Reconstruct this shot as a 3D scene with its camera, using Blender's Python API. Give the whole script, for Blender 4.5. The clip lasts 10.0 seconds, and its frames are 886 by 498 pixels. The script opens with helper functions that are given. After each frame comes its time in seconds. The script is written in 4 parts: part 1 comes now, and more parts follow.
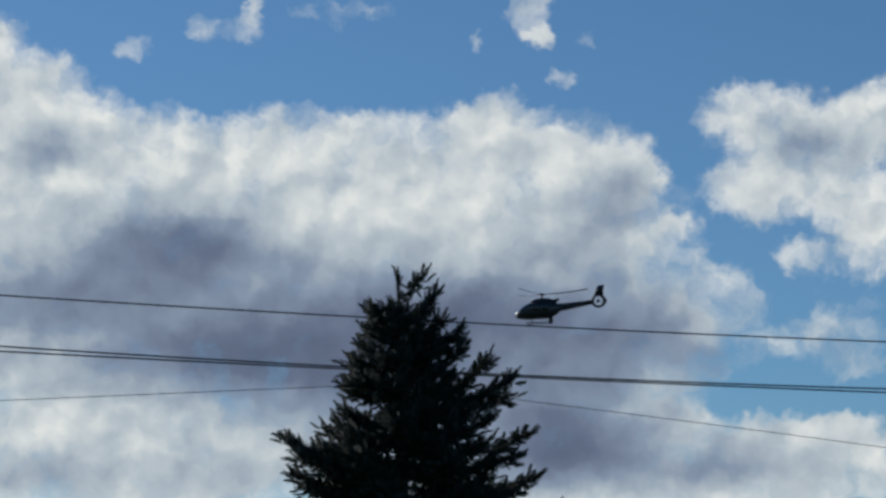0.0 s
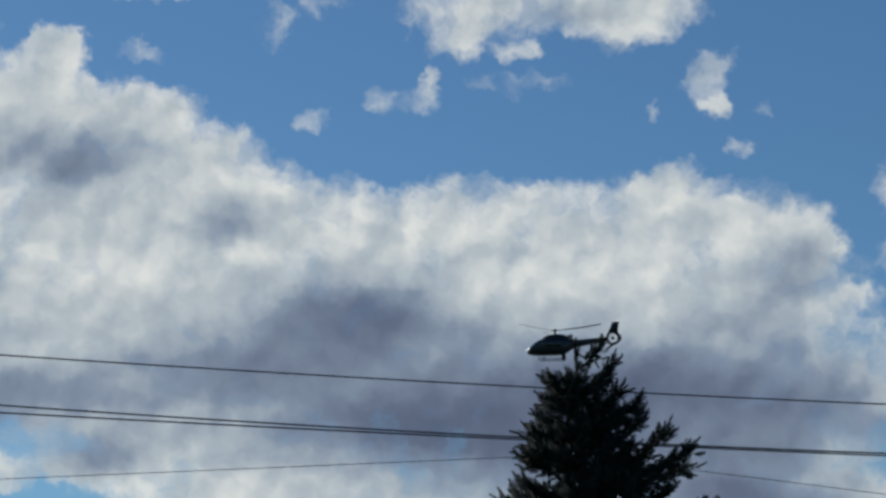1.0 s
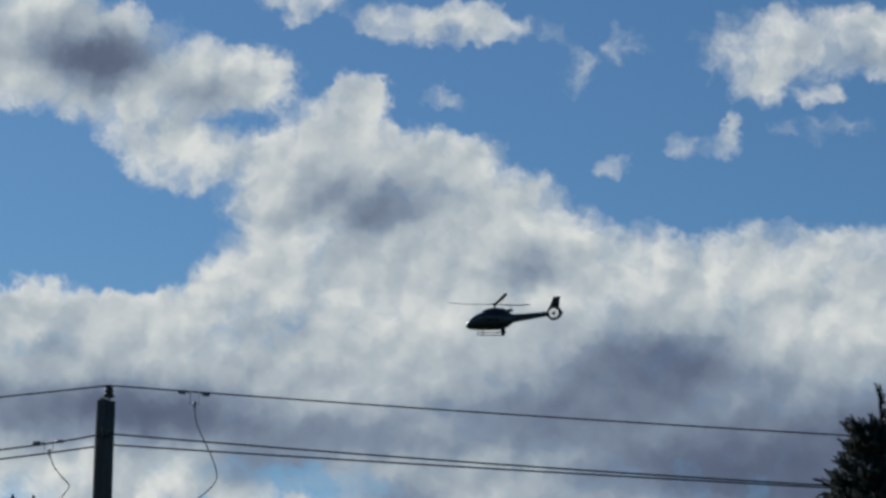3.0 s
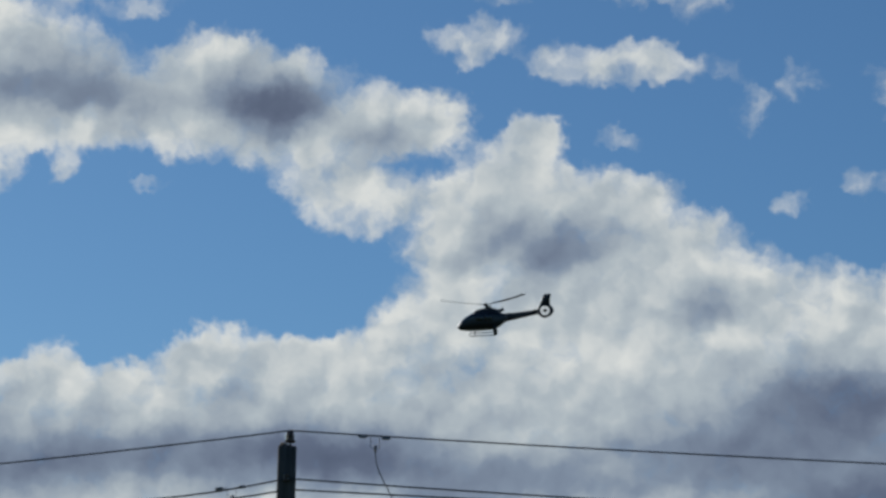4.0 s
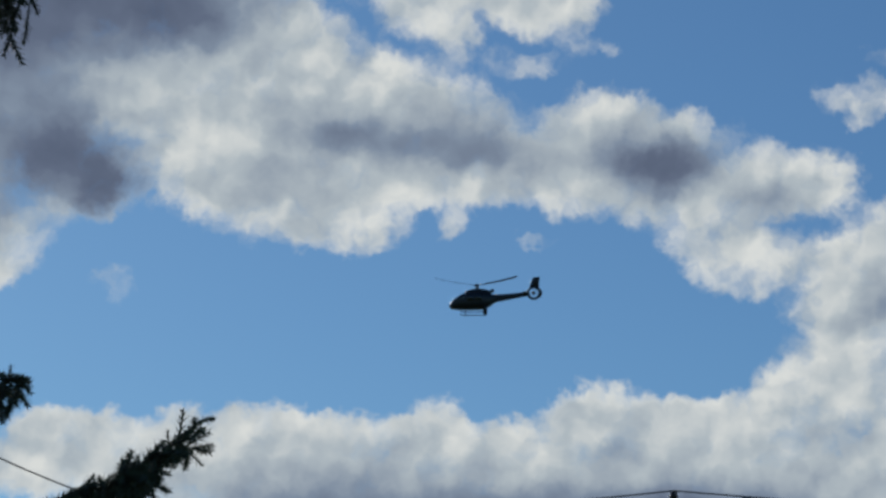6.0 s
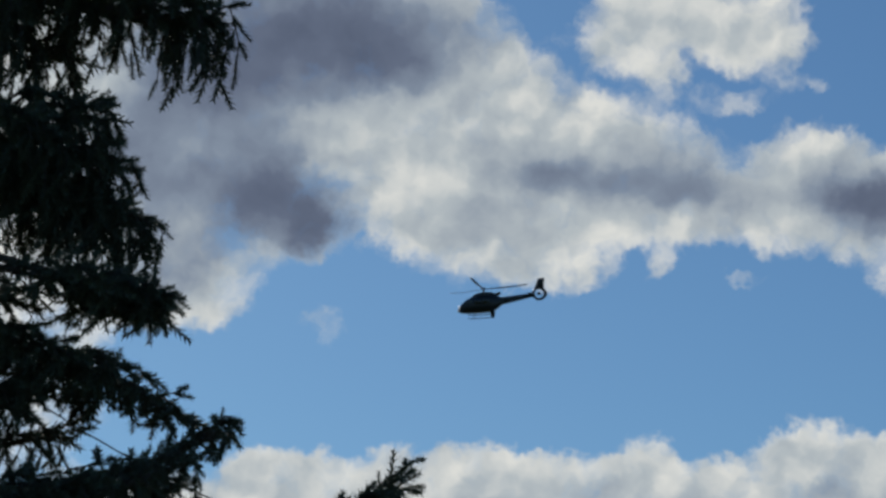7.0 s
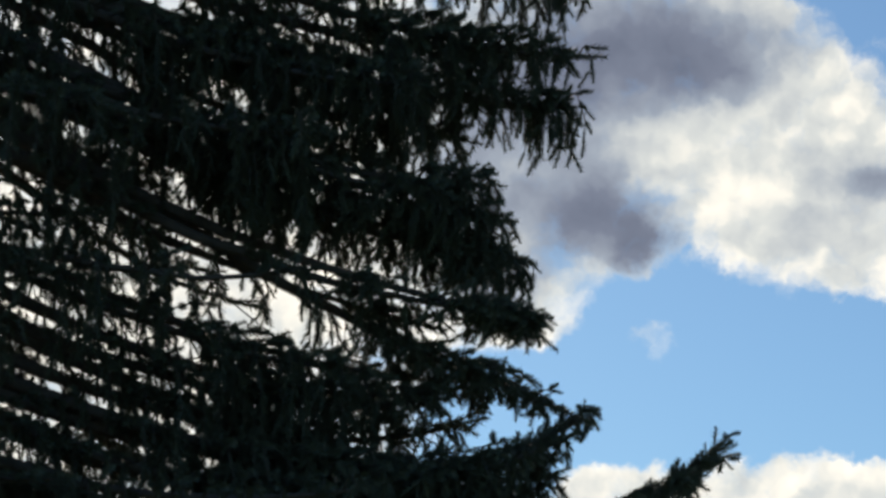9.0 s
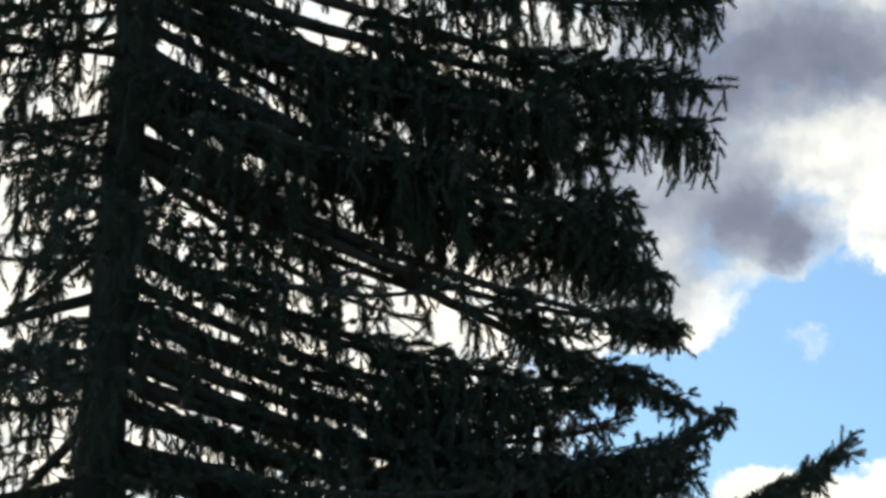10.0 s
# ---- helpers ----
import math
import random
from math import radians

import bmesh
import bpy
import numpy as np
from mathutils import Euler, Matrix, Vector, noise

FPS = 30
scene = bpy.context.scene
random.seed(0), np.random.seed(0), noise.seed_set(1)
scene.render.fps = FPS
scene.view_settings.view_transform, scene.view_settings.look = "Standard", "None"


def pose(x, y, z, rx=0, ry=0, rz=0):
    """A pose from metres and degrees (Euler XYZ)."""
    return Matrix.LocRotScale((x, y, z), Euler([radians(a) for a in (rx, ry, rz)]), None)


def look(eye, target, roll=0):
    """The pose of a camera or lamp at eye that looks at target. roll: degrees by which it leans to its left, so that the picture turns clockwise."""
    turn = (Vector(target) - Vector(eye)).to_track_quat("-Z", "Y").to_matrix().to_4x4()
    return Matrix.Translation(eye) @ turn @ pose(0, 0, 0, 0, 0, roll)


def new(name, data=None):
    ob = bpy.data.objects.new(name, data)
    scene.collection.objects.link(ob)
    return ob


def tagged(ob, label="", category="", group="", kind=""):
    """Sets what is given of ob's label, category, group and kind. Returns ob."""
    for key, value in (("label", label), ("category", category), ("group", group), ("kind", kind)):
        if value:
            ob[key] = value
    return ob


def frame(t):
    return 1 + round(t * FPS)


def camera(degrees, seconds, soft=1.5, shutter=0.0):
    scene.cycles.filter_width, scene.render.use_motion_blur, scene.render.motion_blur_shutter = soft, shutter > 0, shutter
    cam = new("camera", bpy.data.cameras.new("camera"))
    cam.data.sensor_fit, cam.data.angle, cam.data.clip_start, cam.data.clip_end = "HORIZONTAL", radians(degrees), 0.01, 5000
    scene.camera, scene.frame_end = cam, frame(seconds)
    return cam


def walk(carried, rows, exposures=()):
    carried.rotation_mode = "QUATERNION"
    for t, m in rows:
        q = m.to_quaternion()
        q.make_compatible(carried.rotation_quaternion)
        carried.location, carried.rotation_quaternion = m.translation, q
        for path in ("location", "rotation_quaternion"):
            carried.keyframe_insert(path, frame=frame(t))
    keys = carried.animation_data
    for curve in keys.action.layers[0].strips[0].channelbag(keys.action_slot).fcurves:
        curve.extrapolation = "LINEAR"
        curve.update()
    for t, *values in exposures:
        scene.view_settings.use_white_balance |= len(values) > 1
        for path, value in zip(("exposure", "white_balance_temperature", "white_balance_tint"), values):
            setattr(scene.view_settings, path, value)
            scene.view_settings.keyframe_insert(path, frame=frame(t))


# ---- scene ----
cam = camera(17.82, 10.0, soft=3.0)
walk(cam, [
    (0.0, pose(0.00, 0.00, 3.10, 100.57, 1.02, -15.24)),
    (0.5, pose(0.00, 0.00, 3.10, 101.73, 0.71, -12.37)),
    (1.0, pose(0.00, 0.00, 3.10, 102.05, 0.57, -11.66)),
    (1.5, pose(0.00, 0.00, 3.10, 102.14, 0.51, -10.24)),
    (2.0, pose(0.00, 0.00, 3.10, 102.32, 0.06, -8.65)),
    (2.5, pose(0.00, 0.00, 3.10, 102.44, -0.32, -7.29)),
    (2.7, pose(0.00, 0.00, 3.10, 102.64, -0.59, -6.66)),
    (3.8, pose(0.00, 0.00, 3.10, 103.66, -0.39, -2.81)),
    (4.0, pose(0.00, 0.00, 3.10, 103.78, -0.55, -1.97)),
    (4.5, pose(0.00, 0.00, 3.10, 104.00, -1.15, 0.04)),
    (5.0, pose(0.00, 0.00, 3.10, 104.14, -1.74, 2.05)),
    (5.5, pose(0.00, 0.00, 3.10, 104.59, -2.34, 3.82)),
    (5.7, pose(0.00, 0.00, 3.10, 104.62, -2.67, 4.52)),
    (6.8, pose(0.00, 0.00, 3.10, 105.29, -3.43, 8.55)),
    (7.0, pose(0.00, 0.00, 3.10, 105.31, -3.52, 9.70)),
    (7.5, pose(0.00, 0.00, 3.10, 105.36, -3.54, 11.90)),
    (8.0, pose(0.00, 0.00, 3.10, 105.63, -4.19, 13.68)),
    (8.5, pose(0.38, -1.96, 2.54, 106.03, -3.77, 14.30)),
    (9.0, pose(0.66, -2.95, 2.34, 105.25, -3.05, 16.69)),
    (9.5, pose(0.93, -4.09, 2.09, 105.10, -3.17, 17.61)),
    (10.0, pose(1.05, -4.09, 2.08, 105.18, -3.06, 19.90)),
], exposures=[(0.0, 0.15, 6500, 10), (1.5, 0.0, 6500, 10), (5.7, 0.0, 6500, 10), (7.5, 0.05, 6800, 11), (8.0, 0.2, 6950, 11), (8.5, 0.45, 7350, 12), (9.0, 0.68, 7550, 13), (9.5, 0.9, 7750, 13), (10.0, 1.05, 7850, 13)])

# ---- sky and sun ----
SUN_AZ, SUN_EL = -33.0, 27.0          # degrees; azimuth from +Y towards +X
sun_data = bpy.data.lights.new("sun", "SUN")
sun_data.energy, sun_data.angle, sun_data.color = 2.5, radians(0.5), (1.0, 0.95, 0.88)
sun = new("sun", sun_data)
sun_way = Vector((math.sin(radians(SUN_AZ)) * math.cos(radians(SUN_EL)), math.cos(radians(SUN_AZ)) * math.cos(radians(SUN_EL)), math.sin(radians(SUN_EL))))
sun.matrix_world = look(sun_way * 900, (0, 0, 0))

# Cloud masses: azimuth, elevation, radii in degrees, density; and their shaded parts: the same with a depth of shade
EAST_MASS_A = [
    (6.57, 12.99, 0.99, 1.05, 1),
    (7.08, 13.90, 0.50, 0.39, 1),
    (8.07, 12.67, 1.08, 0.83, 1),
    (10.16, 12.23, 1.43, 0.79, 1),
    (12.37, 12.34, 1.34, 0.79, 1),
    (14.36, 12.20, 1.07, 0.83, 1),
    (16.48, 12.62, 0.99, 0.74, 1),
    (16.43, 13.25, 0.40, 0.31, 1),
    (18.45, 11.89, 1.07, 0.83, 1),
    (19.27, 12.09, 0.45, 0.44, 1),
    (8.08, 10.74, 2.22, 1.05, 1),
    (11.54, 10.74, 2.22, 1.05, 1),
    (15.04, 10.70, 2.22, 1.05, 1),
    (17.95, 10.53, 1.60, 0.87, 1),
    (20.11, 10.92, 0.36, 0.22, 0.8),
    (20.25, 9.89, 0.80, 0.52, 0.7),
]
EAST_MASS_B = [
    (21.04, 9.52, 0.53, 0.52, 0.55),
    (9.81, 9.26, 3.99, 1.05, 1),
    (15.59, 8.97, 3.54, 1.05, 1),
    (19.63, 8.76, 1.33, 0.87, 0.95),
    (8.10, 7.45, 2.20, 0.87, 1),
    (8.67, 6.20, 2.64, 0.79, 1),
    (11.18, 6.63, 1.06, 0.70, 1),
    (14.40, 7.28, 2.64, 1.05, 1),
    (17.87, 7.55, 1.41, 0.79, 1),
    (15.53, 5.89, 2.64, 0.70, 1),
    (19.34, 6.66, 0.57, 0.35, 1),
    (20.26, 6.92, 0.53, 0.35, 1),
    (21.73, 6.54, 0.97, 0.39, 1),
    (23.31, 6.37, 1.06, 0.44, 1),
    (21.25, 5.76, 3.08, 0.61, 1),
    (17.83, 5.96, 1.32, 0.70, 1),
]
EAST_MASS_C = [
    (21.87, 13.08, 0.76, 0.44, 0.9),
    (23.24, 12.67, 0.99, 0.48, 0.9),
    (24.29, 12.85, 0.72, 0.57, 0.95),
    (21.76, 11.71, 0.67, 0.52, 0.95),
    (23.08, 11.60, 0.98, 0.57, 0.9),
    (24.20, 10.98, 0.62, 0.61, 0.95),
    (22.74, 10.25, 0.40, 0.23, 0.62),
    (23.41, 8.63, 0.66, 0.39, 0.65),
    (23.50, 8.12, 0.53, 0.31, 0.65),
    (21.80, 8.47, 0.53, 0.31, 0.55),
    (10.51, 14.98, 0.33, 0.21, 0.62),
    (11.22, 15.02, 0.36, 0.23, 0.62),
    (11.59, 15.42, 0.22, 0.28, 0.68),
    (8.99, 14.70, 0.31, 0.21, 0.5),
    (13.11, 15.35, 0.59, 0.19, 0.5),
    (17.43, 15.45, 0.40, 0.52, 0.68),
]
EAST_MASS_D = [
    (17.59, 14.90, 0.23, 0.19, 0.9),
    (16.41, 14.85, 0.13, 0.19, 0.5),
    (18.04, 13.98, 0.36, 0.16, 0.5),
    (18.53, 14.79, 0.13, 0.17, 0.45),
]
MIDDLE_MASS_A = [
    (13.69, 17.13, 2.10, 0.52, 0.8),
    (12.14, 16.42, 0.59, 0.39, 0.85),
    (15.68, 16.90, 1.10, 0.52, 1),
    (13.43, 16.06, 0.35, 0.21, 0.7),
    (5.47, 17.52, 1.28, 0.33, 0.9),
    (9.29, 17.14, 0.35, 0.35, 0.5),
    (8.34, 16.57, 0.26, 0.35, 0.55),
    (5.61, 15.93, 0.41, 0.12, 0.42),
    (13.66, 15.43, 0.91, 0.19, 0.42),
    (-1.38, 16.57, 1.09, 0.79, 1),
    (0.27, 16.30, 0.91, 0.57, 1),
    (1.57, 16.29, 0.64, 0.44, 1),
    (-0.51, 15.14, 0.72, 0.61, 0.95),
    (0.50, 14.78, 0.72, 0.48, 0.85),
    (-0.01, 14.34, 0.45, 0.24, 0.75),
    (3.25, 15.14, 0.91, 0.57, 1),
]
MIDDLE_MASS_B = [
    (3.71, 15.95, 0.44, 0.31, 1),
    (5.03, 14.83, 1.04, 0.44, 1),
    (5.74, 14.73, 0.50, 0.42, 1),
    (2.44, 14.55, 0.99, 0.57, 1),
    (3.86, 13.90, 1.80, 0.79, 1),
    (1.88, 13.62, 0.54, 0.48, 1),
    (-1.29, 11.36, 0.85, 0.39, 1),
    (-0.03, 11.46, 0.76, 0.39, 1),
    (1.04, 12.12, 0.54, 0.44, 1),
    (1.91, 12.48, 0.72, 0.57, 1),
    (3.89, 12.41, 1.79, 0.79, 1),
    (5.52, 12.89, 0.99, 0.87, 1),
    (-0.11, 10.27, 2.31, 0.79, 1),
    (3.34, 10.57, 2.31, 1.05, 1),
    (5.66, 11.06, 1.34, 1.05, 1),
    (0.50, 9.15, 2.66, 0.61, 1),
]
MIDDLE_MASS_C = [
    (3.95, 9.44, 2.22, 0.79, 1),
    (5.69, 8.78, 1.33, 0.79, 1),
    (-1.05, 7.86, 0.79, 0.37, 1),
    (0.36, 8.10, 0.49, 0.24, 1),
    (1.45, 7.92, 0.49, 0.33, 1),
    (-0.58, 7.37, 1.32, 0.35, 1),
    (2.66, 7.58, 0.49, 0.26, 1),
    (4.67, 7.63, 1.06, 0.35, 1),
    (3.05, 8.29, 0.62, 0.22, 0.5),
]
WEST_MASS_A = [
    (-8.80, 17.55, 1.83, 0.96, 1),
    (-6.78, 17.33, 1.37, 0.70, 1),
    (-9.64, 16.02, 1.36, 0.96, 1),
    (-7.89, 16.02, 1.55, 0.57, 1),
    (-5.78, 16.35, 1.73, 0.57, 1),
    (-3.77, 16.43, 1.37, 0.57, 1),
    (-3.08, 17.26, 0.96, 0.54, 1),
    (-2.12, 17.28, 0.73, 0.48, 1),
    (-2.22, 16.37, 0.73, 0.48, 1),
    (-8.32, 15.31, 0.54, 0.35, 0.7),
    (-6.32, 15.30, 0.27, 0.31, 0.65),
    (-9.00, 14.99, 0.72, 0.24, 0.85),
    (-4.30, 14.98, 0.41, 0.10, 0.4),
    (-3.38, 18.86, 0.55, 0.16, 0.6),
    (-5.29, 18.65, 1.38, 0.16, 0.45),
    (2.42, 18.05, 0.87, 0.35, 0.64),
]
WEST_MASS_B = [
    (2.31, 17.53, 0.35, 0.14, 0.55),
    (4.57, 17.59, 0.55, 0.33, 0.52),
    (5.88, 17.41, 1.05, 0.23, 0.62),
    (7.32, 18.69, 0.46, 0.44, 0.48),
    (7.89, 17.32, 0.27, 0.26, 0.45),
    (8.11, 16.75, 0.26, 0.35, 0.4),
    (6.13, 18.94, 0.65, 0.21, 0.5),
    (2.89, 18.85, 0.55, 0.16, 0.5),
    (5.64, 15.99, 0.35, 0.10, 0.42),
    (-8.87, 10.85, 0.67, 0.31, 1),
    (-7.96, 10.90, 0.67, 0.31, 1),
    (-6.92, 10.80, 0.67, 0.35, 1),
    (-6.02, 11.32, 0.40, 0.37, 1),
    (-4.73, 10.89, 0.85, 0.39, 1),
    (-2.89, 11.43, 0.76, 0.44, 1),
    (-3.59, 11.40, 0.40, 0.33, 1),
]
WEST_MASS_C = [
    (-1.37, 11.24, 0.80, 0.44, 1),
    (-8.12, 9.64, 2.22, 0.79, 1),
    (-4.68, 9.77, 2.22, 0.79, 1),
    (-1.79, 9.86, 1.77, 0.96, 1),
    (-8.06, 8.52, 2.65, 0.79, 1),
    (-3.49, 8.67, 2.65, 0.79, 1),
]
FAR_WEST_MASS_A = [
    (-14.18, 19.61, 2.60, 1.05, 1),
    (-16.27, 18.43, 1.84, 1.05, 1),
    (-12.34, 19.27, 1.57, 0.96, 1),
    (-11.05, 20.02, 0.84, 0.57, 1),
    (-17.01, 17.23, 1.37, 1.05, 1),
    (-14.77, 17.74, 1.84, 0.70, 1),
    (-14.41, 16.16, 1.05, 0.92, 1),
    (-13.59, 15.53, 0.64, 0.48, 1),
    (-16.57, 16.34, 1.09, 1.31, 1),
    (-16.43, 14.63, 1.26, 0.87, 1),
    (-15.65, 13.78, 0.68, 0.31, 0.9),
    (-18.73, 16.50, 1.82, 2.62, 1),
    (-12.83, 17.52, 1.10, 0.61, 1),
    (-11.09, 18.65, 0.74, 0.61, 1),
    (-9.89, 18.71, 0.92, 0.74, 1),
    (-10.42, 17.43, 1.56, 0.79, 1),
]
FAR_WEST_MASS_B = [
    (-11.55, 16.22, 1.00, 0.74, 1),
    (-10.32, 15.71, 1.18, 0.57, 1),
    (-9.21, 17.14, 1.10, 0.96, 1),
    (-9.36, 15.53, 1.18, 0.52, 0.9),
    (-7.92, 15.02, 0.72, 0.31, 0.7),
    (-6.69, 20.07, 0.98, 0.74, 1),
    (-5.14, 20.11, 1.02, 0.66, 1),
    (-6.30, 19.06, 0.42, 0.31, 0.9),
    (-4.06, 20.01, 0.70, 0.66, 0.9),
    (-4.73, 18.53, 0.74, 0.22, 0.5),
    (-13.04, 13.61, 0.40, 0.39, 0.48),
    (-14.23, 10.53, 0.58, 0.33, 1),
    (-12.84, 10.62, 0.62, 0.31, 1),
    (-11.46, 10.79, 0.58, 0.31, 1),
    (-10.07, 10.87, 0.67, 0.33, 1),
    (-8.90, 10.76, 0.53, 0.31, 1),
]
FAR_WEST_MASS_C = [
    (-14.64, 9.79, 2.22, 0.52, 1),
    (-10.60, 10.04, 2.22, 0.52, 1),
    (-19.41, 11.30, 1.34, 1.31, 0.5),
]
EAST_SHADE_A = [
    (12.10, 8.11, 3.99, 0.59, 0.3),
    (16.69, 6.44, 2.98, 0.79, 0.4),
    (20.76, 8.16, 1.20, 0.59, 0.3),
    (20.13, 6.36, 2.49, 0.59, 0.15),
    (10.04, 10.74, 1.71, 0.64, 0.74),
    (8.08, 9.72, 3.01, 0.89, 0.54),
    (13.27, 9.24, 3.00, 0.89, 0.57),
    (16.40, 9.19, 2.50, 0.89, 0.57),
    (18.53, 10.74, 1.41, 0.79, 0.3),
    (19.05, 8.66, 1.80, 0.89, 0.47),
    (14.41, 7.62, 2.99, 0.89, 0.54),
    (10.96, 8.46, 3.00, 0.59, 0.47),
    (17.85, 6.87, 1.19, 0.89, 0.54),
    (7.09, 5.98, 1.49, 0.59, 0.27),
    (10.15, 5.96, 1.19, 0.49, 0.27),
    (21.25, 5.98, 2.19, 0.40, 0.3),
]
EAST_SHADE_B = [
    (7.26, 12.55, 0.71, 0.49, 0.3),
    (23.00, 12.40, 0.71, 0.49, 0.47),
    (19.14, 11.64, 0.61, 0.59, 0.27),
    (23.40, 8.41, 0.70, 0.49, 0.27),
]
MIDDLE_SHADE = [
    (4.10, 13.79, 1.42, 0.59, 0.61),
    (-1.73, 16.67, 0.93, 0.59, 0.68),
    (0.52, 15.86, 0.62, 0.49, 0.34),
    (2.80, 8.97, 3.00, 0.59, 0.43),
    (-0.08, 9.47, 2.50, 0.49, 0.41),
    (2.06, 11.00, 1.21, 0.59, 0.2),
    (4.66, 7.97, 1.10, 0.40, 0.47),
    (2.01, 8.38, 1.10, 0.30, 0.41),
    (14.51, 16.71, 1.03, 0.30, 0.27),
]
WEST_SHADE = [
    (-1.99, 16.72, 1.34, 0.49, 0.4),
    (-5.56, 16.70, 1.44, 0.44, 0.4),
    (-8.64, 16.82, 1.55, 0.38, 0.32),
    (-9.62, 15.69, 1.23, 0.59, 0.27),
    (-8.10, 9.19, 2.60, 0.74, 0.68),
    (-4.09, 9.45, 2.20, 0.54, 0.54),
    (-0.63, 9.77, 2.01, 0.59, 0.47),
    (-2.40, 10.75, 1.01, 0.30, 0.27),
    (-6.44, 10.39, 1.00, 0.30, 0.2),
]
FAR_WEST_SHADE = [
    (-13.93, 19.51, 3.15, 1.09, 0.84),
    (-15.77, 18.24, 1.77, 0.79, 0.61),
    (-14.53, 16.15, 1.23, 1.04, 0.95),
    (-13.35, 15.54, 0.62, 0.59, 0.75),
    (-17.20, 16.64, 1.34, 1.09, 0.57),
    (-16.43, 14.63, 1.02, 0.79, 0.41),
    (-8.60, 17.05, 1.24, 0.44, 0.27),
    (-5.87, 17.03, 1.34, 0.54, 0.34),
    (-12.32, 19.04, 1.57, 0.79, 0.34),
]
OUTER_MASS = [
    (-22.5, 15.0, 2.6, 5.5, 1),
    (-30.0, 14.0, 5.0, 6.0, 1),
    (-19.2, 12.0, 1.2, 1.6, 0.7),
    (-19.5, 17.5, 1.6, 2.0, 1),
    (31.0, 11.0, 5.0, 2.5, 0.9),
    (38.0, 17.0, 5.0, 2.5, 0.8),
]
MASSES = EAST_MASS_A + EAST_MASS_B + EAST_MASS_C + EAST_MASS_D + MIDDLE_MASS_A + MIDDLE_MASS_B + MIDDLE_MASS_C + WEST_MASS_A + WEST_MASS_B + WEST_MASS_C + FAR_WEST_MASS_A + FAR_WEST_MASS_B + FAR_WEST_MASS_C + OUTER_MASS
SHADES = EAST_SHADE_A + EAST_SHADE_B + MIDDLE_SHADE + WEST_SHADE + FAR_WEST_SHADE


class Graph:
    """Small helper to write node trees."""

    def __init__(self, tree):
        self.tree, self.nodes, self.links = tree, tree.nodes, tree.links

    def put(self, node, socket, value):
        if hasattr(value, "is_output"):
            self.links.new(value, node.inputs[socket])
        elif value is not None:
            node.inputs[socket].default_value = value

    def math(self, op, a, b=None, c=None, clamp=False):
        n = self.nodes.new("ShaderNodeMath")
        n.operation, n.use_clamp = op, clamp
        for i, v in enumerate((a, b, c)):
            self.put(n, i, v)
        return n.outputs[0]

    def vec(self, op, a, b=None, c=None):
        n = self.nodes.new("ShaderNodeVectorMath")
        n.operation = op
        for i, v in enumerate((a, b, c)):
            self.put(n, i, v)
        return n.outputs["Value" if op in ("DOT_PRODUCT", "LENGTH") else "Vector"]

    def noise(self, at, scale, detail=5.0, rough=0.5, lac=2.0):
        n = self.nodes.new("ShaderNodeTexNoise")
        self.put(n, "Vector", at)
        self.put(n, "Scale", scale)
        self.put(n, "Detail", detail)
        self.put(n, "Roughness", rough)
        self.put(n, "Lacunarity", lac)
        return n

    def ramp(self, fac, stops):
        n = self.nodes.new("ShaderNodeValToRGB")
        self.put(n, 0, fac)
        els = n.color_ramp.elements
        while len(els) < len(stops):
            els.new(0.5)
        for e, (p, col) in zip(els, stops):
            e.position, e.color = p, (*col, 1)
        return n.outputs[0]

    def smooth(self, v, lo, hi):
        n = self.nodes.new("ShaderNodeMapRange")
        n.interpolation_type = "SMOOTHSTEP"
        self.put(n, 0, v)
        self.put(n, 1, lo)
        self.put(n, 2, hi)
        return n.outputs[0]

    def mix(self, fac, a, b, blend="MIX"):
        n = self.nodes.new("ShaderNodeMix")
        n.data_type, n.blend_type = "RGBA", blend
        self.put(n, 0, fac)
        self.put(n, 6, a)
        self.put(n, 7, b)
        return n.outputs[2]


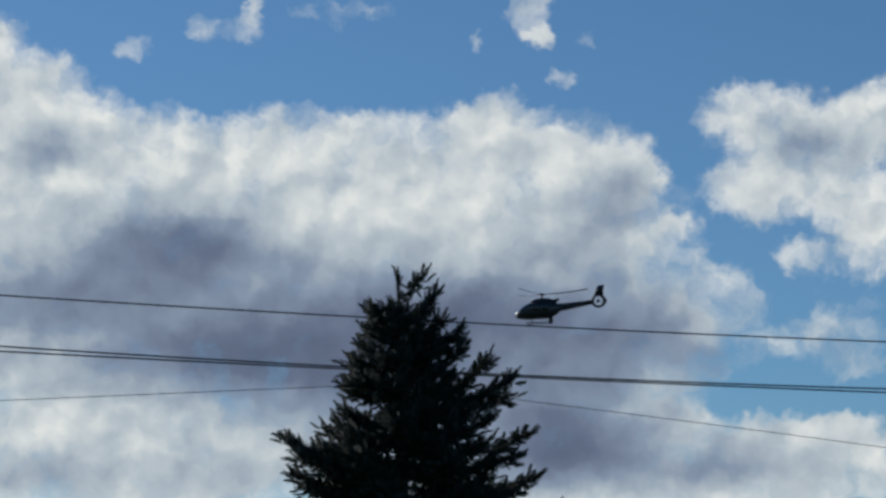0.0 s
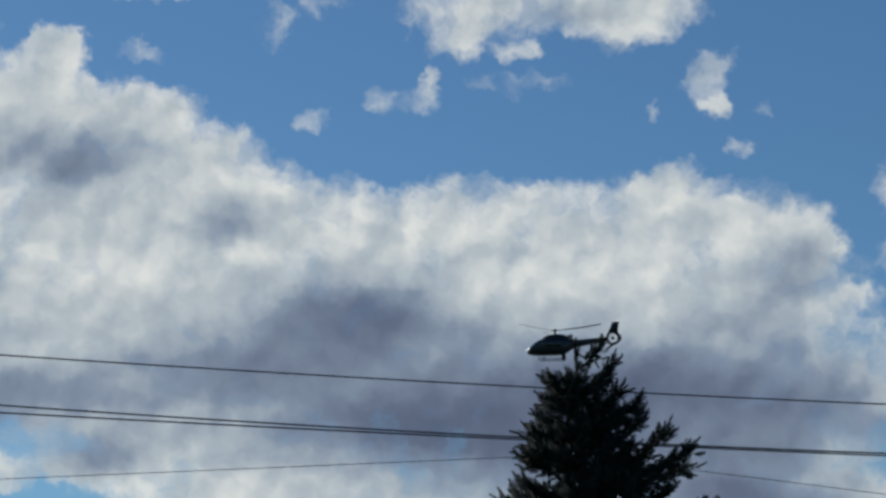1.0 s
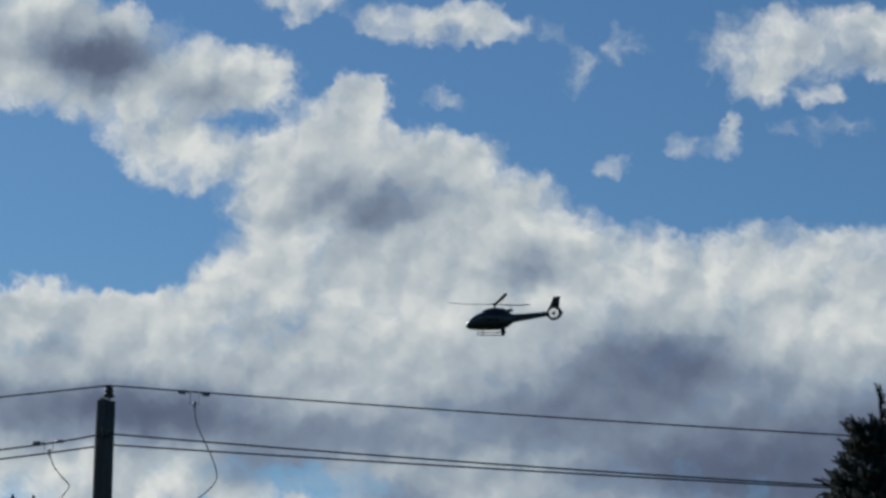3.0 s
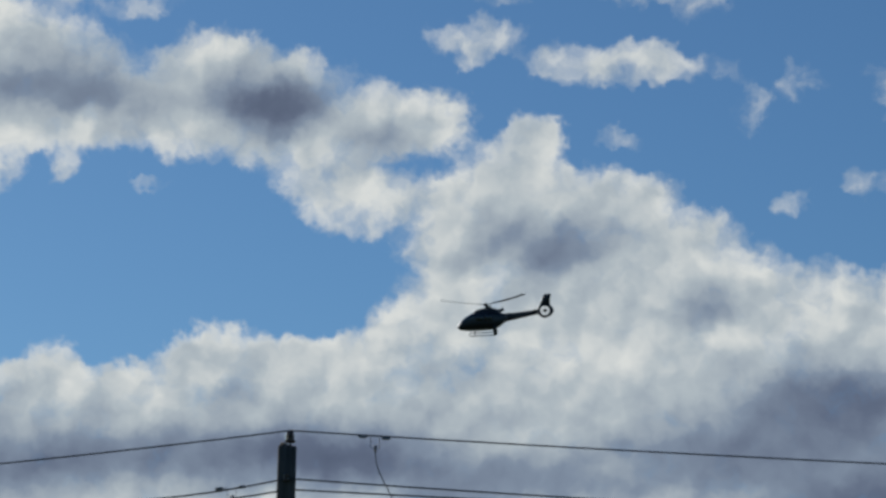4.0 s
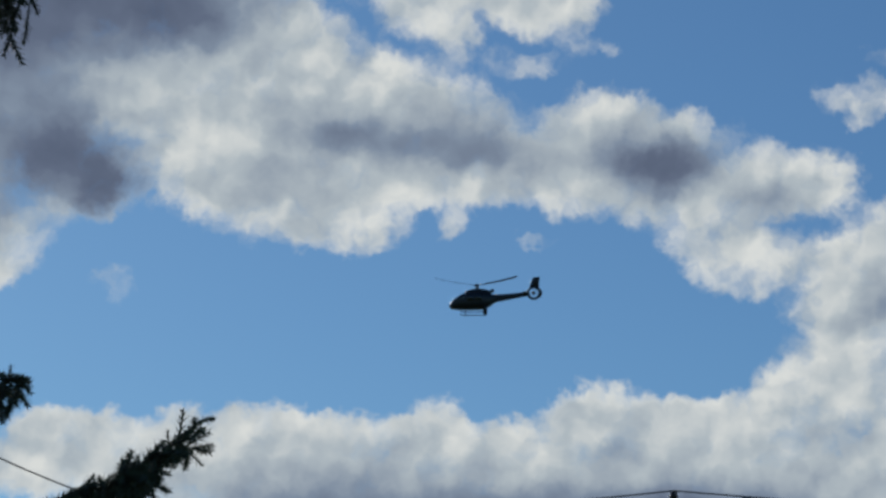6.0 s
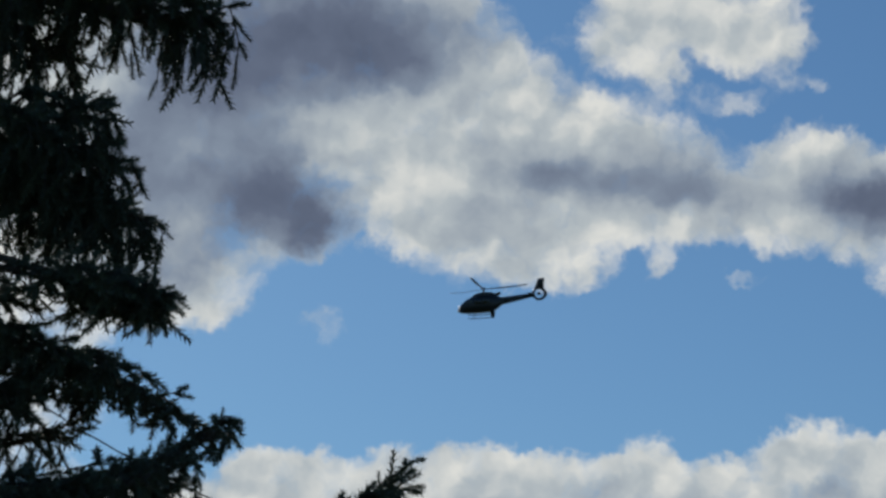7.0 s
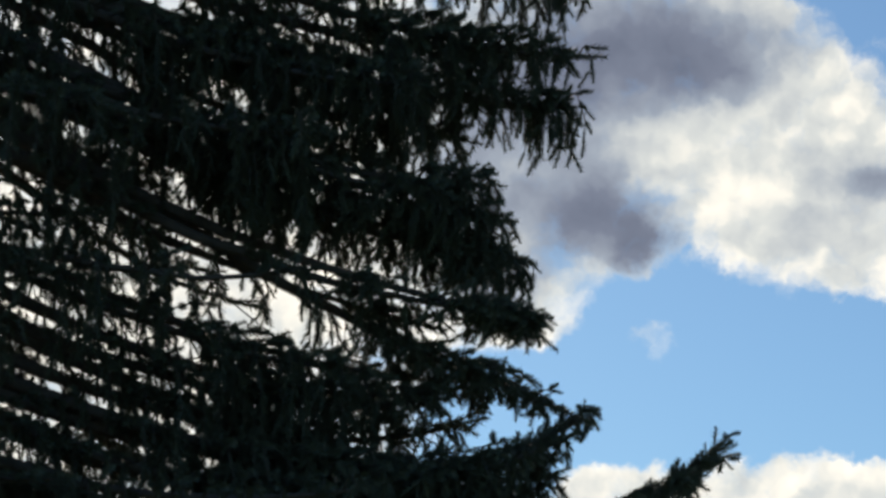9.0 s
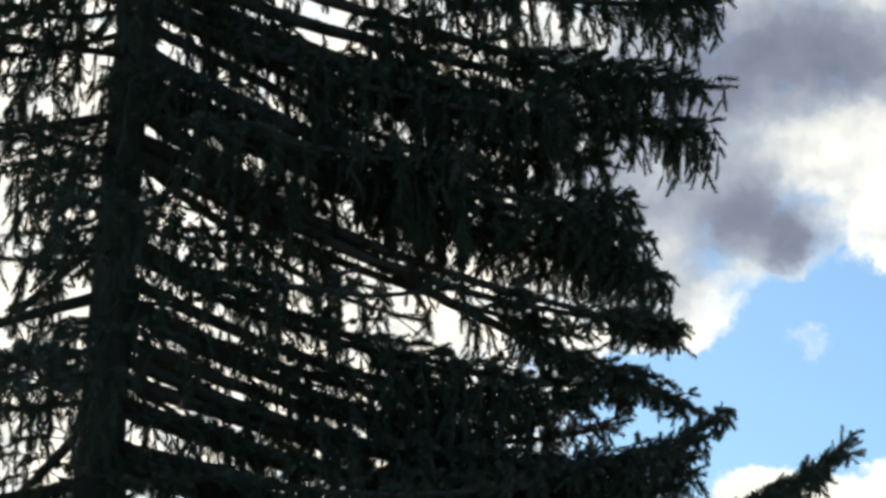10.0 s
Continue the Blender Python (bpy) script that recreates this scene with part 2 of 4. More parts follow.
def sky_world():
    world = bpy.data.worlds.new("cloudy_sky")
    world.use_nodes = True
    scene.world = world
    g = Graph(world.node_tree)
    g.nodes.clear()
    sky = g.nodes.new("ShaderNodeTexSky")
    sky.sky_type, sky.sun_disc = "NISHITA", False
    sky.sun_elevation, sky.sun_rotation = radians(SUN_EL), radians(SUN_AZ)
    sky.air_density, sky.dust_density, sky.ozone_density = 1.0, 0.2, 2.0
    coord = g.nodes.new("ShaderNodeTexCoord").outputs["Generated"]
    sep = g.nodes.new("ShaderNodeSeparateXYZ")
    g.put(sep, 0, coord)
    az = g.math("MULTIPLY", g.math("ARCTAN2", sep.outputs[0], sep.outputs[1]), 57.29578)
    el = g.math("MULTIPLY", g.math("ARCSINE", sep.outputs[2]), 57.29578)
    comb = g.nodes.new("ShaderNodeCombineXYZ")
    g.put(comb, 0, az)
    g.put(comb, 1, el)
    p = comb.outputs[0]
    # billowing outline: the coordinates are bent at three scales
    w1 = g.noise(p, 0.7, 2.0, 0.5).outputs["Color"]
    w2 = g.noise(p, 2.6, 2.0, 0.5).outputs["Color"]
    w3 = g.noise(p, 8.0, 2.0, 0.5).outputs["Color"]
    half = (0.5, 0.5, 0.5)
    bend = g.vec("MULTIPLY", g.vec("SUBTRACT", w1, half), (0.9, 0.7, 0))
    bend = g.vec("MULTIPLY_ADD", g.vec("SUBTRACT", w2, half), (0.62, 0.55, 0), bend)
    bend = g.vec("MULTIPLY_ADD", g.vec("SUBTRACT", w3, half), (0.20, 0.18, 0), bend)
    q = g.vec("ADD", p, bend)
    mild = g.vec("MULTIPLY_ADD", bend, (0.6, 0.6, 0), p)
    billow = g.vec("ADD", p, g.vec("MULTIPLY", g.vec("SUBTRACT", w2, half), (0.4, 0.4, 0)))
    shape, depth = (0.0, 0.12, 0), 0.0
    for i, (a, e, ra, re, cover) in enumerate(MASSES):
        if i % 8 == 7:
            q = g.vec("MULTIPLY_ADD", shape, (1e-7, 1e-7, 0), q)
        k = g.vec("MULTIPLY_ADD", q, (1 / ra, 1 / re, 0), (-a / ra, -e / re, 0))
        d = g.math("POWER", 0.30, g.vec("DOT_PRODUCT", k, k))
        shape = g.vec("MULTIPLY_ADD", d, (cover, 1.0, 0), shape)
    for a, e, ra, re, dark in SHADES:
        k = g.vec("MULTIPLY_ADD", mild, (1 / ra, 1 / re, 0), (-a / ra, -e / re, 0))
        d = g.math("POWER", 0.42, g.vec("DOT_PRODUCT", k, k))
        depth = g.math("MULTIPLY_ADD", d, dark, depth)
    parts = g.nodes.new("ShaderNodeSeparateXYZ")
    g.put(parts, 0, shape)
    cover = g.math("DIVIDE", parts.outputs[0], parts.outputs[1])
    fine = g.noise(q, 1.15, 7.0, 0.55).outputs["Fac"]
    rag = g.math("MULTIPLY", g.math("SUBTRACT", fine, 0.5), 0.95)
    alpha = g.smooth(g.math("ADD", cover, rag), 0.26, 0.88)
    # sunlit and shaded sides of the billows
    puff = g.noise(billow, 0.95, 3.0, 0.42).outputs["Fac"]
    lee = g.noise(g.vec("ADD", billow, (-0.18, 0.30, 0)), 0.95, 3.0, 0.42).outputs["Fac"]
    relief = g.math("MULTIPLY", g.math("SUBTRACT", puff, lee), 0.80)
    rim = g.math("SUBTRACT", 1.0, g.smooth(cover, 0.55, 0.95))
    deep = g.math("MULTIPLY", g.math("MINIMUM", depth, 1.0), g.math("MULTIPLY_ADD", puff, 0.5, 0.75))
    shade = g.math("SUBTRACT", g.math("MULTIPLY_ADD", rim, 0.10, 0.83), deep)
    shade = g.math("ADD", shade, relief)
    shade = g.math("ADD", shade, g.math("MULTIPLY", g.math("SUBTRACT", fine, 0.5), 0.16))
    cloud = g.ramp(g.math("MULTIPLY_ADD", shade, 0.75, 0.25), [(0.0, (0.085, 0.110, 0.170)), (0.25, (0.118, 0.150, 0.222)), (0.535, (0.212, 0.268, 0.352)), (0.81, (0.425, 0.485, 0.525)), (1.0, (0.68, 0.705, 0.69))])
    blue = g.vec("MULTIPLY", sky.outputs[0], (0.0325, 0.0500, 0.0645))
    col = g.mix(alpha, blue, cloud)
    bg = g.nodes.new("ShaderNodeBackground")
    g.put(bg, 0, col)
    g.put(bg, 1, 1.0)
    out = g.nodes.new("ShaderNodeOutputWorld")
    g.links.new(bg.outputs[0], out.inputs[0])


sky_world()


# ---- materials ----
def material(name, base, other, scale=8.0, rough=0.7, metal=0.0, bump=0.0, stretch=(1, 1, 1), coat=0.0, spots=None):
    m = bpy.data.materials.new(name)
    m.use_nodes = True
    g = Graph(m.node_tree)
    bsdf = g.nodes["Principled BSDF"]
    at = g.vec("MULTIPLY", g.nodes.new("ShaderNodeTexCoord").outputs["Object"], stretch)
    big = g.noise(at, scale, 5.0, 0.6).outputs["Fac"]
    small = g.noise(at, scale * 7, 4.0, 0.6).outputs["Fac"]
    both = g.math("ADD", g.math("MULTIPLY", big, 0.65), g.math("MULTIPLY", small, 0.35))
    col = g.ramp(both, [(0.3, base), (0.7, other)])
    if spots:
        isl = g.nodes.new("ShaderNodeNewGeometry").outputs["Random Per Island"]
        col = g.mix(g.smooth(isl, 0.3, 1.0), col, (*spots, 1))
    g.put(bsdf, "Base Color", col)
    g.put(bsdf, "Roughness", g.math("ADD", g.math("MULTIPLY", small, 0.16), rough - 0.08))
    bsdf.inputs["Metallic"].default_value = metal
    bsdf.inputs["Coat Weight"].default_value = coat
    bsdf.inputs["Coat Roughness"].default_value = 0.08
    if bump:
        b = g.nodes.new("ShaderNodeBump")
        b.inputs["Strength"].default_value, b.inputs["Distance"].default_value = bump, 0.02
        g.put(b, "Height", both)
        g.links.new(b.outputs[0], bsdf.inputs["Normal"])
    return m


NEEDLE = material("spruce_needles", (0.012, 0.022, 0.014), (0.030, 0.045, 0.025), 3.0, 0.75, spots=(0.022, 0.034, 0.030))
DROOP_NEEDLE = material("drooping_spruce_needles", (0.042, 0.058, 0.040), (0.088, 0.112, 0.070), 3.0, 0.75, spots=(0.085, 0.084, 0.058))
BARK = material("spruce_bark", (0.045, 0.035, 0.028), (0.11, 0.09, 0.075), 9.0, 0.9, bump=0.8, stretch=(1, 1, 0.35))
POLE_WOOD = material("weathered_pole_wood", (0.045, 0.036, 0.030), (0.12, 0.10, 0.085), 7.0, 0.85, bump=0.6, stretch=(4, 4, 0.3))
ARM_WOOD = material("crossarm_wood", (0.05, 0.04, 0.034), (0.13, 0.11, 0.09), 7.0, 0.85, bump=0.5, stretch=(0.4, 4, 4))
PORCELAIN = material("brown_porcelain", (0.05, 0.030, 0.022), (0.075, 0.045, 0.03), 12.0, 0.25)
WIRE = material("weathered_conductor", (0.05, 0.05, 0.052), (0.10, 0.10, 0.105), 30.0, 0.55, 0.6)
STEEL = material("galvanised_steel", (0.16, 0.16, 0.165), (0.28, 0.28, 0.29), 20.0, 0.5, 0.8)
GRASS = material("lawn_grass", (0.03, 0.05, 0.015), (0.07, 0.09, 0.03), 0.6, 0.9, bump=0.5)
PAINT = material("dark_navy_paint", (0.006, 0.008, 0.014), (0.010, 0.013, 0.020), 1.2, 0.42, coat=0.15)
BLACK = material("black_composite", (0.010, 0.010, 0.011), (0.022, 0.022, 0.024), 5.0, 0.55)
TINTED = material("tinted_acrylic", (0.006, 0.008, 0.010), (0.010, 0.012, 0.015), 2.0, 0.1, coat=1.0)
BLADE = material("rotor_blade_grey", (0.022, 0.024, 0.027), (0.045, 0.047, 0.05), 3.0, 0.5)
ALLOY = material("brushed_alloy", (0.12, 0.12, 0.125), (0.22, 0.22, 0.225), 8.0, 0.4, 0.8)
# emission that stands in for the sun's glint on the helicopter's nose glass
GLINT = bpy.data.materials.new("glowing_sun_glint")
GLINT.use_nodes = True
GLINT.node_tree.nodes["Principled BSDF"].inputs["Emission Color"].default_value = (1.0, 0.98, 0.94, 1)
GLINT.node_tree.nodes["Principled BSDF"].inputs["Emission Strength"].default_value = 1.3


# ---- mesh helpers ----
def finish(name, me, mat, parent=None, label="", smooth=True):
    me.materials.append(mat)
    me.polygons.foreach_set("use_smooth", [smooth] * len(me.polygons))
    ob = new(name, me)
    if parent is not None:
        ob.parent = parent
    return tagged(ob, label)


def part(name, bm, mat, parent=None, label="", smooth=True):
    me = bpy.data.meshes.new(name)
    bmesh.ops.recalc_face_normals(bm, faces=bm.faces)
    bm.to_mesh(me)
    bm.free()
    return finish(name, me, mat, parent, label, smooth)


def thing(name, m, label, category, group=""):
    ob = new(name)
    ob.matrix_world = m
    return tagged(ob, label, category, group)


def add_tube(bm, pts, radii, sides=8, caps=True):
    """A tapered tube along a line of points."""
    pts = [Vector(p) for p in pts]
    rings, ref = [], Vector((0.13, 0.31, 0.94))
    for i, p in enumerate(pts):
        way = (pts[min(i + 1, len(pts) - 1)] - pts[max(i - 1, 0)]).normalized()
        if abs(way.dot(ref)) > 0.97:
            ref = Vector((0.94, 0.2, 0.1))
        a = way.cross(ref).normalized()
        b = way.cross(a)
        r = radii[i] if isinstance(radii, (list, tuple)) else radii
        rings.append([bm.verts.new(p + (a * math.cos(u) + b * math.sin(u)) * r) for u in (2 * math.pi * k / sides for k in range(sides))])
    for r0, r1 in zip(rings, rings[1:]):
        for k in range(sides):
            bm.faces.new((r0[k], r0[(k + 1) % sides], r1[(k + 1) % sides], r1[k]))
    if caps:
        bm.faces.new(rings[0])
        bm.faces.new(rings[-1])
    return rings


def add_box(bm, size, m=Matrix.Identity(4), bevel=0.0):
    made = bmesh.ops.create_cube(bm, size=1.0, matrix=m @ Matrix.Diagonal((*size, 1)))
    if bevel:
        edges = {e for v in made["verts"] for e in v.link_edges}
        bmesh.ops.bevel(bm, geom=list(edges), offset=bevel, segments=2, affect="EDGES")


def add_turned(bm, profile, m=Matrix.Identity(4), sides=16):
    """A turned body from (radius, height) pairs."""
    rings = [[bm.verts.new(m @ Vector((r * math.cos(u), r * math.sin(u), z))) for u in (2 * math.pi * k / sides for k in range(sides))] for r, z in profile]
    for r0, r1 in zip(rings, rings[1:]):
        for k in range(sides):
            bm.faces.new((r0[k], r0[(k + 1) % sides], r1[(k + 1) % sides], r1[k]))
    bm.faces.new(rings[0])
    bm.faces.new(rings[-1])


def tube(pts, radii, sides=8):
    bm = bmesh.new()
    add_tube(bm, pts, radii, sides)
    return bm


# ---- ground ----
def ground():
    bm = bmesh.new()
    bmesh.ops.create_grid(bm, x_segments=40, y_segments=40, size=2400)
    ob = part("ground", bm, GRASS)
    tagged(ob, "wide dark green lawn under the trees and pole", "ground", kind="structure")


ground()

# ---- conifers ----
rng = np.random.default_rng(7)


def shoot_template(needles, spread, needle, seed):
    """A needled shoot of unit length along +X: a thin stem with slender needles."""
    r = np.random.default_rng(seed)
    verts, faces = [], []
    for k in range(4):
        u = k * math.pi / 2
        verts.append((0, 0.012 * math.cos(u), 0.012 * math.sin(u)))
    verts.append((1.0, 0, 0))
    faces += [(k, (k + 1) % 4, 4) for k in range(4)]
    for i in range(needles):
        s = (i + r.uniform(0, 1)) / needles
        u = i * 2.399 + r.uniform(-0.3, 0.3)
        long = needle * (1.0 - 0.35 * s * s) * r.uniform(0.8, 1.15)
        out = np.array((0.0, math.cos(u), math.sin(u)))
        tip = np.array((s + long * math.cos(spread), 0, 0)) + out * long * math.sin(spread)
        side = np.cross(out, (1, 0, 0)) * 0.042
        b = len(verts)
        verts += [tuple(np.array((s - 0.01, 0, 0)) - side), tuple(np.array((s + 0.02, 0, 0)) + side), tuple(tip)]
        faces.append((b, b + 1, b + 2))
    return np.array(verts, np.float32), np.array(faces, np.int32)


def shoots_mesh(name, shoots, template):
    """One mesh of many shoots: (position, direction, length)."""
    tv, tf = template
    pos = np.array([s[0] for s in shoots], np.float32)
    way = np.array([s[1] for s in shoots], np.float32)
    way /= np.linalg.norm(way, axis=1, keepdims=True)
    size = np.array([s[2] for s in shoots], np.float32)
    ref = np.where(np.abs(way[:, 2:3]) > 0.9, np.array([[1.0, 0, 0]], np.float32), np.array([[0, 0, 1.0]], np.float32))
    a = np.cross(way, ref)
    a /= np.linalg.norm(a, axis=1, keepdims=True)
    b = np.cross(way, a)
    spin = rng.uniform(0, 6.28, len(shoots))[:, None].astype(np.float32)
    a, b = a * np.cos(spin) + b * np.sin(spin), b * np.cos(spin) - a * np.sin(spin)
    fat = np.minimum(size, 0.16)[:, None, None]
    v = pos[:, None] + way[:, None] * (tv[None, :, 0:1] * size[:, None, None]) + (a[:, None] * tv[None, :, 1:2] + b[:, None] * tv[None, :, 2:3]) * fat
    n, k = len(shoots), len(tv)
    f = (tf[None] + (np.arange(n, dtype=np.int32) * k)[:, None, None]).reshape(-1, 3)
    me = bpy.data.meshes.new(name)
    me.vertices.add(n * k)
    me.vertices.foreach_set("co", v.reshape(-1).astype(np.float32))
    me.loops.add(f.size)
    me.loops.foreach_set("vertex_index", f.reshape(-1))
    me.polygons.add(len(f))
    me.polygons.foreach_set("loop_start", np.arange(0, f.size, 3, dtype=np.int32))
    me.update(calc_edges=True)
    return me


UPRIGHT = shoot_template(54, 0.95, 0.32, 1)
SLENDER = shoot_template(34, 0.85, 0.36, 2)


def line_at(pts, s):
    """The point and direction at the fraction s of a line."""
    x = s * (len(pts) - 1)
    i = min(int(x), len(pts) - 2)
    return pts[i].lerp(pts[i + 1], x - i), (pts[i + 1] - pts[i]).normalized()


def bough_line(start, az, length, rise, lift, steps=9):
    """A bough that leaves at the angle rise (degrees) and bends by lift (degrees) towards its tip; azimuth from +X towards +Y."""
    pts, p = [Vector(start)], Vector(start)
    wob = rng.uniform(-1, 1) * 3
    for i in range(steps):
        s = (i + 0.5) / steps
        e = radians(rise + lift * s * s + rng.uniform(-4, 4))
        a = radians(az + wob * math.sin(s * 3) + rng.uniform(-3, 3))
        p = p + Vector((math.cos(a) * math.cos(e), math.sin(a) * math.cos(e), math.sin(e))) * (length / steps)
        pts.append(p.copy())
    return pts


def stiff_spray(pts, length, shoots, size=0.11):
    """Short stiff side twigs, dense with upward shoots, along a bough."""
    n = max(6, int(length / 0.013))
    for i in range(n):
        s = 0.12 + 0.88 * (i + rng.uniform(0, 1)) / n
        at, way = line_at(pts, min(s, 0.999))
        side = way.cross(Vector((0, 0, 1))).normalized() * (1 if i % 2 else -1)
        twig = max(0.12, min(0.42 * length * (1.05 - s), 0.5)) * rng.uniform(0.6, 1.1)
        turn = (way * rng.uniform(0.5, 1.0) + side * rng.uniform(0.5, 1.0) + Vector((0, 0, rng.uniform(-0.6, 0.6)))).normalized()
        m = max(1, int(twig / 0.038))
        for k in range(m):
            q = at + turn * (twig * k / m)
            fork = turn + way * rng.uniform(-0.2, 0.6) + Vector((rng.uniform(-1, 1), rng.uniform(-1, 1), rng.uniform(-0.8, 1.0)))
            shoots.append((q, fork, size * rng.uniform(0.55, 1.0)))
        shoots.append((at + turn * twig * 0.9, turn + Vector((0, 0, 0.25)), size * rng.uniform(0.8, 1.3)))
    tip, way = line_at(pts, 0.999)
    for k in range(5):
        shoots.append((tip - way * 0.03 * k, way + Vector((rng.uniform(-0.5, 0.5), rng.uniform(-0.5, 0.5), rng.uniform(0, 0.5))) * (0.2 if k == 0 else 1.0), size * 1.25))


def young_spruce(tip, limbs):
    """A dense, narrow-topped spruce with stiff upswept boughs."""
    tip = Vector(tip)
    tree = thing("spruce_tree", Matrix.Translation((tip.x, tip.y, 0)), "dense dark green spruce with a forked pointed top", "tree")
    base = Vector((tip.x, tip.y, 0))
    h = tip.z
    part("trunk", tube([Vector((0, 0, h * s)) for s in (0, 0.2, 0.4, 0.6, 0.8, 0.92, 0.99)], [0.17, 0.145, 0.12, 0.085, 0.045, 0.02, 0.006], 10), BARK, tree, "rough brown bark")
    rows = list(limbs)
    drop, az = 0.40, 20.0
    while drop < h - 0.7:
        for k in range(7 if drop < 2.2 else 6):
            az += 360 / 6.5 + rng.uniform(-18, 18)
            reach = (0.0 + 0.44 * drop if drop < 1.6 else 0.74 + 0.30 * (drop - 1.6)) * rng.uniform(0.68, 0.95)
            rows.append((drop + rng.uniform(-0.06, 0.06), az, reach, 12 - 8 * min(drop, 2.6), 24))
        drop += 0.15 if drop < 2.2 else 0.34
    for drop, az, length, rise, lift in rows:
        pts = bough_line((0, 0, h - drop), az, length, rise, lift)
        bough = part("bough", tube(pts, [0.018 * max(length, 0.3) * (1 - 0.8 * i / (len(pts) - 1)) + 0.003 for i in range(len(pts))], 5), BARK, tree)
        shoots = []
        stiff_spray(pts, length if drop < 2.3 else length * 0.5, shoots, 0.085 if drop < 2.3 else 0.19)
        tagged(finish("needles", shoots_mesh("needles", shoots, UPRIGHT), NEEDLE, bough, smooth=False), kind="stuff")
    leader = [(Vector((0, 0, h - 0.34 + 0.045 * k)), Vector((rng.uniform(-1, 1), rng.uniform(-1, 1), 1.3)), 0.10) for k in range(7)]
    leader += [(Vector((0, 0, h - 0.13)), Vector((0, 0, 1)), 0.13), (Vector((0, 0, h - 0.2)), Vector((0, 0, 1)), 0.13), (Vector((0, 0, h - 0.3)), Vector((0, 0, 1)), 0.13)]
    finish("crown_tip", shoots_mesh("crown_tip", leader, UPRIGHT), NEEDLE, tree, smooth=False)
    return tree


# distance below the tip, azimuth, length, rise, bend
young_spruce((5.17, 20.00, 6.82), [
    (0.25, 5, 0.22, 38, 8), (0.45, -8, 0.32, 34, 20), (0.65, 8, 0.40, 30, 20), (0.66, 0, 0.48, 10, 34), (0.77, -14, 0.47, 6, 34),
    (0.99, 6, 0.75, 8, 46), (1.06, -4, 0.85, 2, 34), (1.04, 12, 0.88, -4, 30), (1.26, -14, 0.65, -4, 34), (1.40, 3, 0.99, 0, 32),
    (1.48, -12, 0.84, -6, 32), (1.74, 6, 1.09, -2, 36), (0.46, 172, 0.21, 26, 20), (0.58, 188, 0.22, 12, 26), (0.82, 176, 0.34, 10, 26),
    (0.98, 186, 0.38, 6, 24), (1.33, 170, 0.48, 6, 40), (1.48, 184, 0.88, 2, 30), (1.55, 192, 0.81, -4, 30), (1.64, 174, 0.78, -4, 30),
    (1.45, 186, 0.58, 0, 30), (1.58, 178, 0.47, 0, 30), (1.75, 20, 1.0, -4, 32), (1.95, 2, 1.15, -6, 34), (1.95, 188, 1.15, -6, 30)])


def hanging_spray(pts, length, shoots, twigs, drape, bare=0.12, fullness=1.0, gaps=0.65):
    """Branchlets that hang from a bough like curtains, with short shoots along them."""
    n = int(length / 0.026 * fullness)
    beat, phase = rng.uniform(9, 15), rng.uniform(0, 6.28)
    for i in range(n):
        s = bare + (1 - bare) * ((i + rng.uniform(0, 1)) / n) ** 0.85
        swell = 0.5 + 0.5 * math.sin(s * beat * length / 2.6 + phase)
        if rng.uniform(0, 1) > 1.0 - gaps * (1 - swell):
            continue
        at, way = line_at(pts, min(s, 0.999))
        side = way.cross(Vector((0, 0, 1))).normalized() * (1 if i % 2 else -1)
        out = rng.uniform(0.05, 0.42) * min(1.0, 2.6 * (1.12 - s))
        fall = drape * rng.uniform(0.35, 1.15) * (1.1 - 0.65 * s) * (0.6 + 0.7 * swell)
        a = at + (side * 0.8 + way * 0.6) * out + Vector((0, 0, rng.uniform(-0.02, 0.05)))
        b = a + (side * 0.25 + way * 0.35) * fall * 0.4 + Vector((0, 0, -fall))
        line = [at, at.lerp(a, 0.6) + Vector((0, 0, 0.015)), a, a.lerp(b, 0.5) + (side + way) * 0.02, b]
        twigs.append(line)
        m = max(3, int((fall + out) / 0.040))
        for k in range(m):
            q, d = line_at(line, 0.15 + 0.84 * (k + rng.uniform(0, 1)) / m)
            fork = d * 1.2 + Vector((rng.uniform(-0.7, 0.7), rng.uniform(-0.7, 0.7), rng.uniform(-0.5, 0.25)))
            shoots.append((q, fork, rng.uniform(0.06, 0.12)))
    tip, way = line_at(pts, 0.999)
    for k in range(6):
        shoots.append((tip - way * 0.05 * k, way + Vector((rng.uniform(-0.6, 0.6), rng.uniform(-0.6, 0.6), rng.uniform(-0.2, 0.4))) * (0.15 if k == 0 else 1.0), rng.uniform(0.10, 0.15)))


